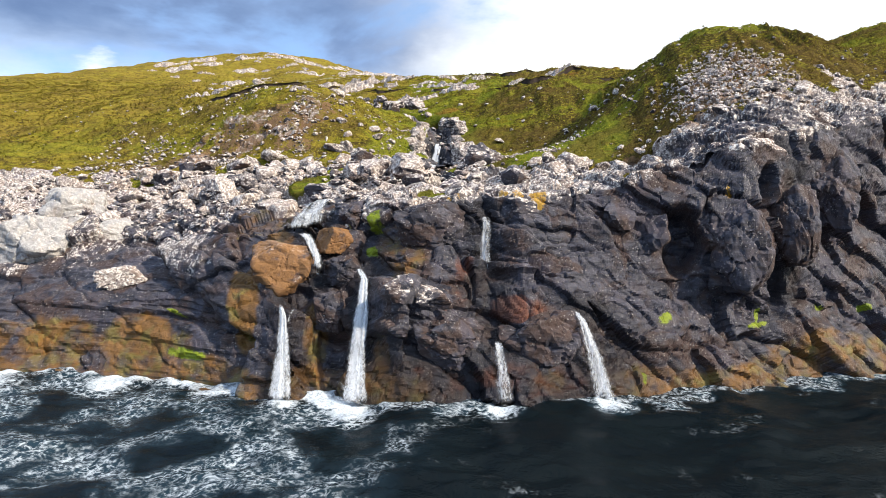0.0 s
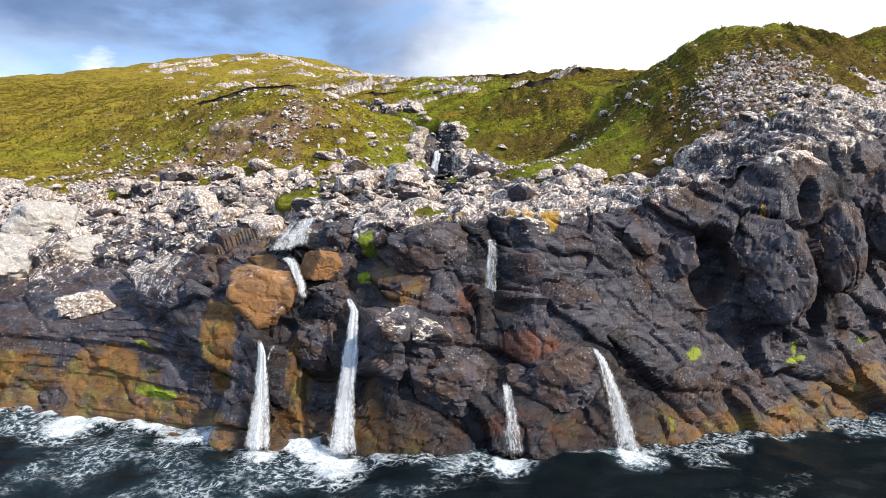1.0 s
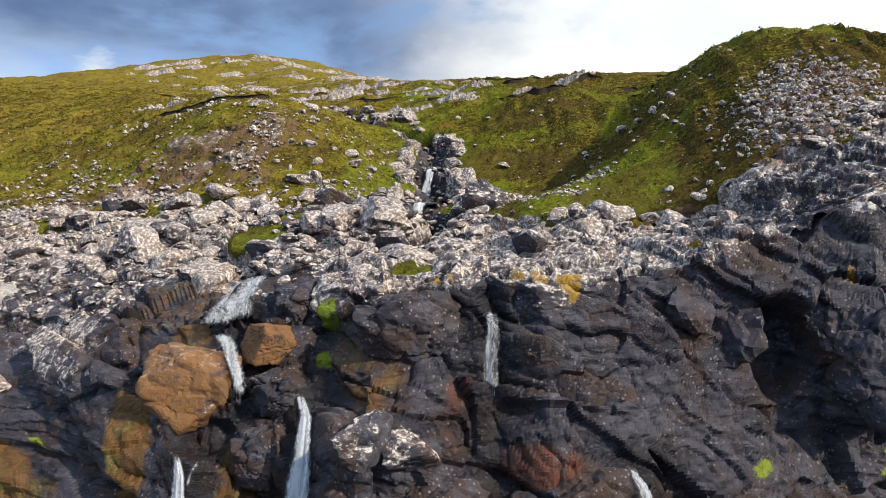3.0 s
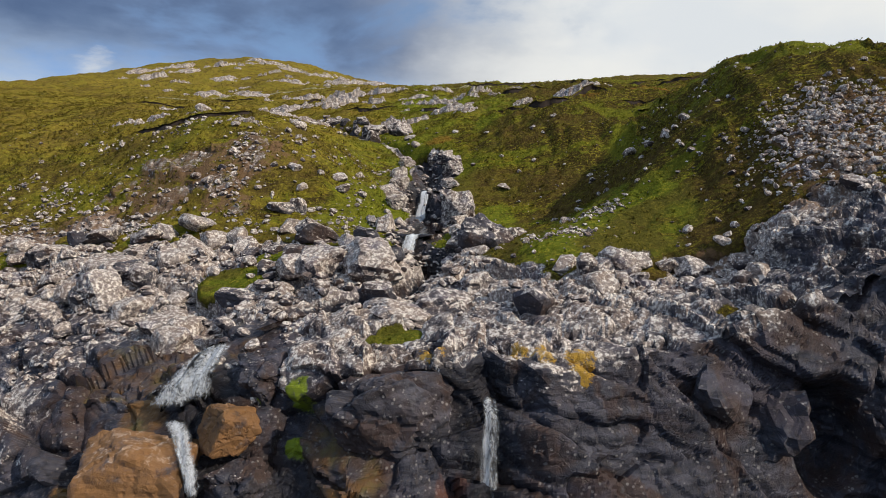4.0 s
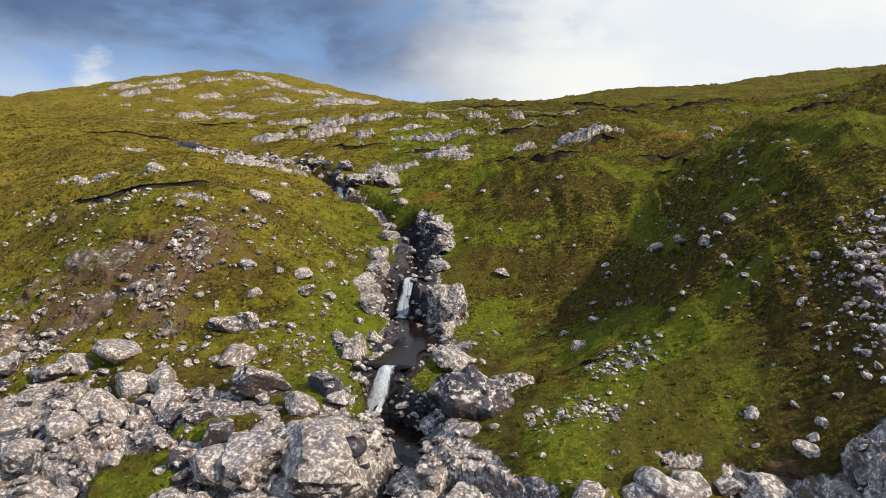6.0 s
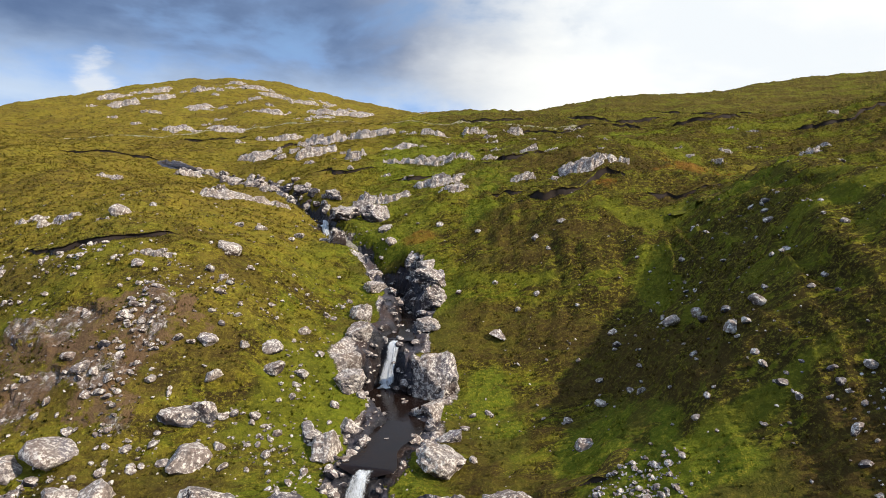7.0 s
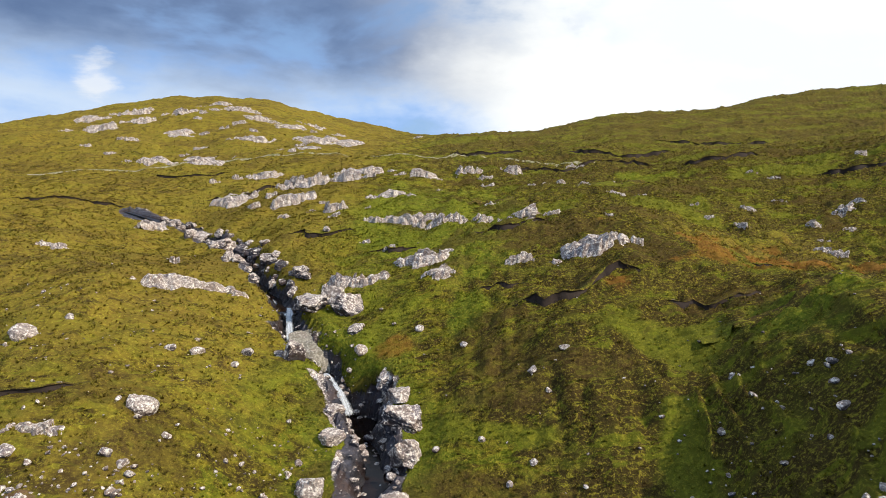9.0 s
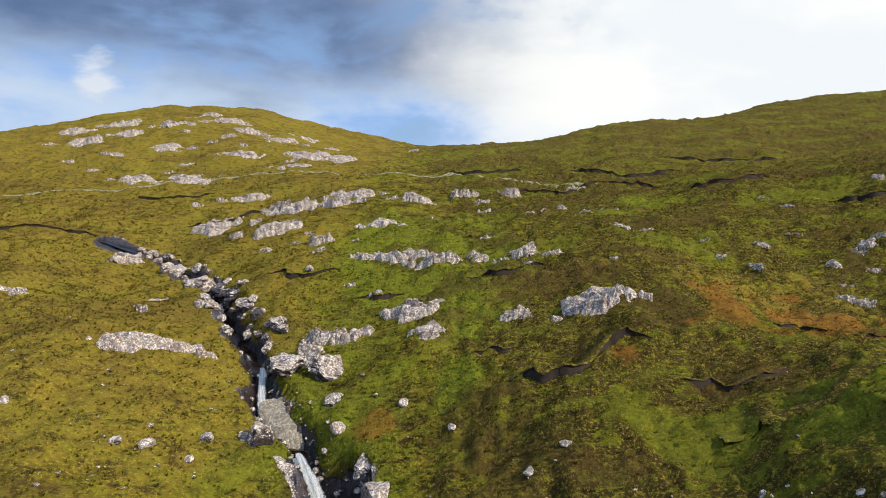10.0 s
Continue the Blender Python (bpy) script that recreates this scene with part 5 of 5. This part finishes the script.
# blocks of the cliff: x, y, z, width, depth, height, meshes, label
ORANGE_ROCKS = [boxy_mesh("rock_block", ORANGESTONE, 505, 5, 0.03, 0.08)]
SLABS = [boxy_mesh("rock_block", PALESTONE, 520 + k, 5, 0.08, 0.10) for k in range(3)]
LEDGE = [crag_mesh("boulder", LEDGESTONE, 260 + k, 4, 10, 30.0, 0.05, 0.09) for k in range(4)]
BUTTRESS = [boxy_mesh("rock_block", DARKSTONE, 540 + k, 5, 0.06, 0.15) for k in range(4)]


def block(x, y, z, w, d, h, meshes, label, turn=0.0):
    ob = new("rock_block", dice.choice(meshes))
    ob.matrix_world = Matrix.LocRotScale((x, y, z), Euler((dice.uniform(-0.12, 0.12), dice.uniform(-0.12, 0.12), turn)), (w / 1.8, d / 1.8, h / 1.75))
    return tagged(ob, label, "rock", "blocks of the cliff")


block(-10.7, 40.1, 7.3, 4.2, 3.0, 3.6, ORANGE_ROCKS, "ochre-stained cracked block wedged in the cliff", 0.1)
block(-7.3, 39.0, 4.7, 2.3, 2.0, 2.6, BUTTRESS, "smooth blue-black block wedged in the cliff", 0.4)
block(-6.7, 39.9, 7.3, 2.1, 1.9, 2.0, BUTTRESS, "dark block beside the falling water", 0.9)
block(-7.3, 41.2, 9.2, 2.0, 1.8, 1.7, ORANGE_ROCKS, "brown stained block beside the falling water", 2.0)
block(-6.4, 42.4, 10.9, 2.0, 1.8, 1.6, BUTTRESS, "dark mossy block at the cliff top", 0.2)
block(-2.3, 36.1, 6.6, 2.0, 2.2, 1.8, LEDGE, "grey block with a pale flat top on the cliff", 0.3)
block(-0.7, 36.4, 6.0, 2.2, 2.0, 1.6, LEDGE, "grey block on the cliff ledge", 1.2)
block(6.3, 37.0, 3.0, 4.8, 3.2, 4.2, BUTTRESS, "rounded dark rock bulge at the cliff foot", 0.0)
block(0.4, 36.6, 3.2, 4.0, 3.0, 3.0, BUTTRESS, "dark layered rock bulge at the cliff foot", 0.2)
block(-0.8, 40.1, 10.0, 4.2, 2.4, 3.6, BUTTRESS, "dark slab of rock below the cliff top", 0.1)
block(5.4, 40.3, 11.2, 3.6, 2.4, 2.0, LEDGE, "lichen-crusted block on the cliff edge", 0.2)
block(19.6, 39.9, 8.6, 4.0, 3.4, 5.6, BUTTRESS, "great dark buttress of the sea cliff", 0.1)
block(24.2, 41.6, 10.2, 3.0, 3.0, 5.6, BUTTRESS, "tall dark buttress of the sea cliff", -0.3)
block(22.4, 42.4, 15.4, 2.9, 2.4, 1.7, BIG_PALE, "pale boulder perched on the cliff edge", 0.1)
block(28.4, 44.4, 12.6, 4.6, 3.4, 5.0, BUTTRESS, "dark jointed buttress at the cliff edge", 0.2)
block(12.2, 41.2, 11.2, 3.0, 2.4, 2.6, LEDGE, "grey lichened block on the cliff edge", 0.6)
block(14.4, 41.0, 9.6, 2.6, 2.2, 2.8, LEDGE, "grey lichened block on the cliff face", 0.2)
block(-33.2, 54.6, 10.6, 5.0, 3.8, 4.2, SLABS, "smooth pale grey slab on the cliff top", 0.3)
block(-34.2, 49.8, 8.2, 5.8, 4.2, 5.0, SLABS, "smooth whitish rock slab sloping to the sea", -0.3)
block(-29.0, 51.0, 8.4, 4.0, 3.4, 3.0, SLABS, "smooth pale rock slab on the cliff", 0.5)
block(-24.0, 44.3, 6.2, 2.6, 2.2, 1.6, BIG_PALE, "pale block standing out of the cliff", 0.1)


# ---- peat banks ----
def peat_bank(path, tall):
    """A worn step in the moor: a dark bare face below a lip of turf, along a few points."""
    path = np.array(path, float)
    seg = np.r_[0, np.cumsum(np.linalg.norm(np.diff(path, axis=0), axis=1))]
    n = max(8, int(seg[-1] / 0.45))
    t = np.linspace(0, seg[-1], n)
    c = np.stack([np.interp(t, seg, path[:, k]) for k in range(2)], 1)
    c += 0.45 * fbm(np.stack([t / 1.6, 0 * t, 0 * t], 1), 3, 15)[:, None]
    ends = np.clip(np.minimum(t, seg[-1] - t) / 2.0, 0.05, 1)
    root = tagged(new("peat_bank"), "dark eroded peat bank under a lip of grass", "peat bank", "peat banks on the moor")
    face, lip = [], []
    way = np.gradient(c, axis=0)
    out = np.stack([way[:, 1], -way[:, 0]], 1) / (np.linalg.norm(way, axis=1)[:, None] + 1e-9)
    mid = n // 2
    if ground_height(*(c[mid] + out[mid] * 1.5))[0] > ground_height(*(c[mid] - out[mid] * 1.5))[0]:
        out = -out
    for (x, y), (ox, oy), e in zip(c, out, ends):
        z = surface(x, y)[0]
        h = 0.5 * tall * e * (1 + 0.25 * math.sin(x * 0.9 + y))
        w = 0.18 * math.sin(x * 1.3 - y)

        def at(off, up):
            return (x + ox * off, y + oy * off, z + up)

        face += [at(0.42 + w, -0.45), at(0.30 + w, h * 0.30), at(0.20, h * 0.80)]
        lip += [at(0.40 + 0.6 * w, h * 0.78), at(0.34 + 0.6 * w, h * 0.95), at(-0.2, h * 0.6), at(-0.9 - w, -0.2)]
    mesh_object("peat_face", face, grid_faces(n, 3), PEAT, True, parent=root)
    mesh_object("turf_lip", lip, grid_faces(n, 4), TURF, True, parent=root)
    return root


for path, tall in (([(11.0, 96.5), (13.5, 95.0), (16.5, 95.6), (19.5, 98.3), (22.5, 97.8)], 1.5), ([(24, 94), (27, 92.6), (31, 93.4)], 0.9), ([(8.5, 102.2), (10.5, 101.6), (13, 102.4)], 0.8), ([(9, 117), (13, 116), (18, 117.5)], 1.0), ([(-16, 127), (-11, 125.6), (-7, 127)], 0.9), ([(26, 150), (34, 147.5), (42, 150)], 1.3), ([(-40, 160), (-33, 158), (-26, 161)], 1.1), ([(34, 182), (46, 179), (58, 183)], 1.5), ([(70, 150), (80, 147), (92, 151)], 1.5), ([(36, 104), (41, 102.5), (47, 104)], 0.9), ([(9.0, 138), (12, 136.5), (16, 137.5)], 1.0), ([(-33, 84.5), (-28, 82), (-24.2, 80.8), (-20.3, 80.6), (-18.3, 82)], 0.8),
                   ([(52, 165), (60, 163), (68, 165)], 1.4), ([(24, 88), (30, 86.5), (37, 88)], 0.7),
                   ([(21, 172), (30, 169), (40, 173), (50, 171)], 1.3), ([(-4, 118), (-1, 117), (2, 117.4)], 0.8), ([(-70, 150), (-60, 152), (-52, 151)], 0.8), ([(60, 200), (75, 198), (90, 202)], 1.6),
                   ([(5, 186), (14, 184), (24, 187)], 1.3), ([(8, 61.2), (10.5, 60.4), (12.5, 62)], 0.45), ([(-60, 178), (-50, 176), (-42, 178)], 1.0)):
    peat_bank(path, tall)


# a worn track across the moor
def track(points, wide):
    points = np.array(points, float)
    t = np.linspace(0, len(points) - 1, 90)
    x = np.interp(t, range(len(points)), points[:, 0])
    y = np.interp(t, range(len(points)), points[:, 1]) + 0.6 * fbm(np.stack([t * 1.3, 0 * t, 0 * t], 1), 3, 4)
    rows = []
    for k, off in enumerate((-0.5, -0.2, 0.2, 0.5)):
        yy = y + off * wide * (1 + 0.3 * np.sin(t * 7))
        rows.append(np.stack([x, yy, ground_height(x, yy) + (0.03, 0.10, 0.10, 0.03)[k]], 1))
    v = np.stack(rows, 1).reshape(-1, 3)
    return tagged(mesh_object("path", v, grid_faces(90, 4), TRACK, True), "faint pale track worn across the moor", "path", kind="structure")


track([(-87, 178), (-54, 192), (-23, 189), (-4.5, 185), (12, 185), (26, 176), (37, 171)], 1.0)


# ---- scattered small stuff ----
def scatter_pick(weight, count, seed):
    rng = np.random.RandomState(seed)
    w = np.maximum(weight, 0)
    return rng.choice(len(P), count, p=w / w.sum()), rng


cell_area = np.abs(np.cross(tx, ty)).sum(1)
on_land = ~on_cliff & (row_of < ROWS_ALL - 4)


def joined_stones(name, weight, count, lo, hi, mat, seed, label, category):
    idx, rng = scatter_pick(weight, count, seed)
    shapes = [crag(700 + seed + k, 2, 7, 20.0, 0.05) for k in range(6)]
    vs, fs, base = [], [], 0
    for k, i in enumerate(idx):
        v, f = shapes[k % 6]
        s = lo * (hi / lo) ** (rng.rand() ** 2.2)
        a = rng.rand() * 6.28
        ca, sa = math.cos(a), math.sin(a)
        q = (v * np.array([s * 0.55, s * 0.48, s * 0.42])) @ np.array(Euler((rng.uniform(-0.7, 0.7), rng.uniform(-0.7, 0.7), 0)).to_matrix()).T
        q = np.stack([q[:, 0] * ca - q[:, 1] * sa, q[:, 0] * sa + q[:, 1] * ca, q[:, 2]], 1) + P[i] + np.array([rng.uniform(-0.12, 0.12), rng.uniform(-0.12, 0.12), s * 0.10])
        vs.append(q), fs.append(f + base)
        base += len(v)
    return tagged(mesh_object(name, np.vstack(vs), np.vstack(fs), mat, False), label, category, kind="stuff")


near = smooth01(flat_y, 150, 100)
scree_w = on_land * cell_area * rocky * smooth01(flat_y, 75, 62) * (np.abs(flat_x) < 44) * (d_burn > 1.2) * np.where(flat_x > 6, 0.4, 1.0) * np.maximum(smooth01(flat_y - rim_y(flat_x), 3, 8), smooth01(flat_x, -15, -20) * 0.5)
joined_stones("rubble", scree_w, 1900, 0.18, 0.8, STONE, 1, "pale broken stones strewn over the rock shelf", "rubble")
slope_w = on_land * cell_area * (1 - rocky) * smooth01(flat_y, 90, 70) * (0.15 + (fbm(P0 / 5.0, 3, 88) > 0.25)) * (np.abs(flat_x) < 44) * (d_burn > 1.5)
slope_w *= np.where(flat_x < 2, 1.0, 0.16) * (1 + 2.0 * earth)
joined_stones("loose_stones", slope_w, 2300, 0.10, 0.6, STONE, 2, "small pale stones scattered in short grass", "stones")
gravel_w = on_land * cell_area * (smooth01(np.hypot((flat_x - 11.5) / 2.2, (flat_y - 58.5) / 2.5), 1.2, 0.3) + smooth01(np.hypot((flat_x - 8.5) / 2.4, (flat_y - 54) / 1.4), 1.2, 0.3))
joined_stones("gravel", gravel_w, 320, 0.10, 0.40, STONE, 3, "pale gravel washed into the green turf", "gravel")
talus_w = on_land * cell_area * smooth01(np.hypot((flat_x - 25.5) / 6.0, (flat_y - 53.5) / 5.5), 1.25, 0.4)
joined_stones("scree", talus_w, 2300, 0.10, 0.50, STONE, 4, "pale scree on the face of the mound", "scree")
bank_w = on_land * cell_area * smooth01(d_burn, 2.6, 1.2) * smooth01(flat_y, 112, 92)
joined_stones("stream_stones", bank_w, 900, 0.12, 0.75, GREYSTONE, 6, "grey stones along the bed of the burn", "stones")


def tussocks(weight, count, seed, lo, hi):
    idx, rng = scatter_pick(weight, count, seed)
    n = len(idx)
    size = lo + (hi - lo) * rng.rand(n) ** 2
    size *= 0.8 + 0.006 * np.maximum(P[idx, 1] - 50, 0)
    spot = P[idx] + np.stack([rng.uniform(-0.3, 0.3, n), rng.uniform(-0.3, 0.3, n), np.full(n, -0.05)], 1)
    blades = 4
    ang = rng.rand(n, blades) * 6.28
    lean = rng.uniform(0.2, 0.75, (n, blades))
    wide = rng.uniform(0.22, 0.40, (n, blades)) * size[:, None]
    side = np.stack([-np.sin(ang), np.cos(ang), 0 * ang], -1)
    out = np.stack([np.cos(ang), np.sin(ang), 0 * ang], -1)
    foot = spot[:, None] + out * (0.15 * size[:, None])[..., None]
    tip = foot + out * (lean * size[:, None])[..., None] + np.array([0, 0, 1.0]) * (size[:, None] * rng.uniform(0.5, 1.0, (n, blades)))[..., None]
    v = np.stack([foot + side * wide[..., None], foot - side * wide[..., None], tip], 2)
    down = np.cross(v[:, :, 1] - v[:, :, 0], v[:, :, 2] - v[:, :, 0])[..., 2] < 0
    v[down] = v[down][:, ::-1]
    v = v.reshape(-1, 3)
    each = lambda a: np.repeat(a, blades * 3)
    attrs = {k: each(land_attrs[k][idx]) for k in ("lush", "heath", "dry", "rust")}
    attrs["own"] = np.repeat(rng.rand(n * blades), 3)
    ob = mesh_object("grass", v, np.arange(len(v)).reshape(-1, 3), GRASS, True, attrs)
    face_up = nrm[idx] + rng.uniform(-0.35, 0.35, (n, 3))
    ob.data.normals_split_custom_set_from_vertices(np.repeat(face_up / np.linalg.norm(face_up, axis=1)[:, None], blades * 3, axis=0))
    return ob


grass_w = on_land * cell_area * (rocky < 0.45) * smooth01(flat_y, 230, 100) * (np.abs(flat_x) < 0.75 * flat_y) * (0.5 + np.clip(fbm(P0 / 2.0, 3, 99) + 0.4, 0, 1))
tuft_w = on_land * cell_area * (rocky < 0.9) * smooth01(flat_y, 130, 80) * (np.abs(flat_x) < 0.75 * flat_y)
joined_stones("pebbles", tuft_w * (0.1 + (fbm(P0 / 4.0, 3, 188) > 0.4)) * np.where(flat_x > 6, 0.35, 1.0), 650, 0.10, 0.38, STONE, 9, "small pale stones showing through the moor grass", "stones")
tagged(tussocks(grass_w, 165000, 11, 0.09, 0.28), "olive and straw-coloured moor grass in tussocks", "grass", kind="stuff")
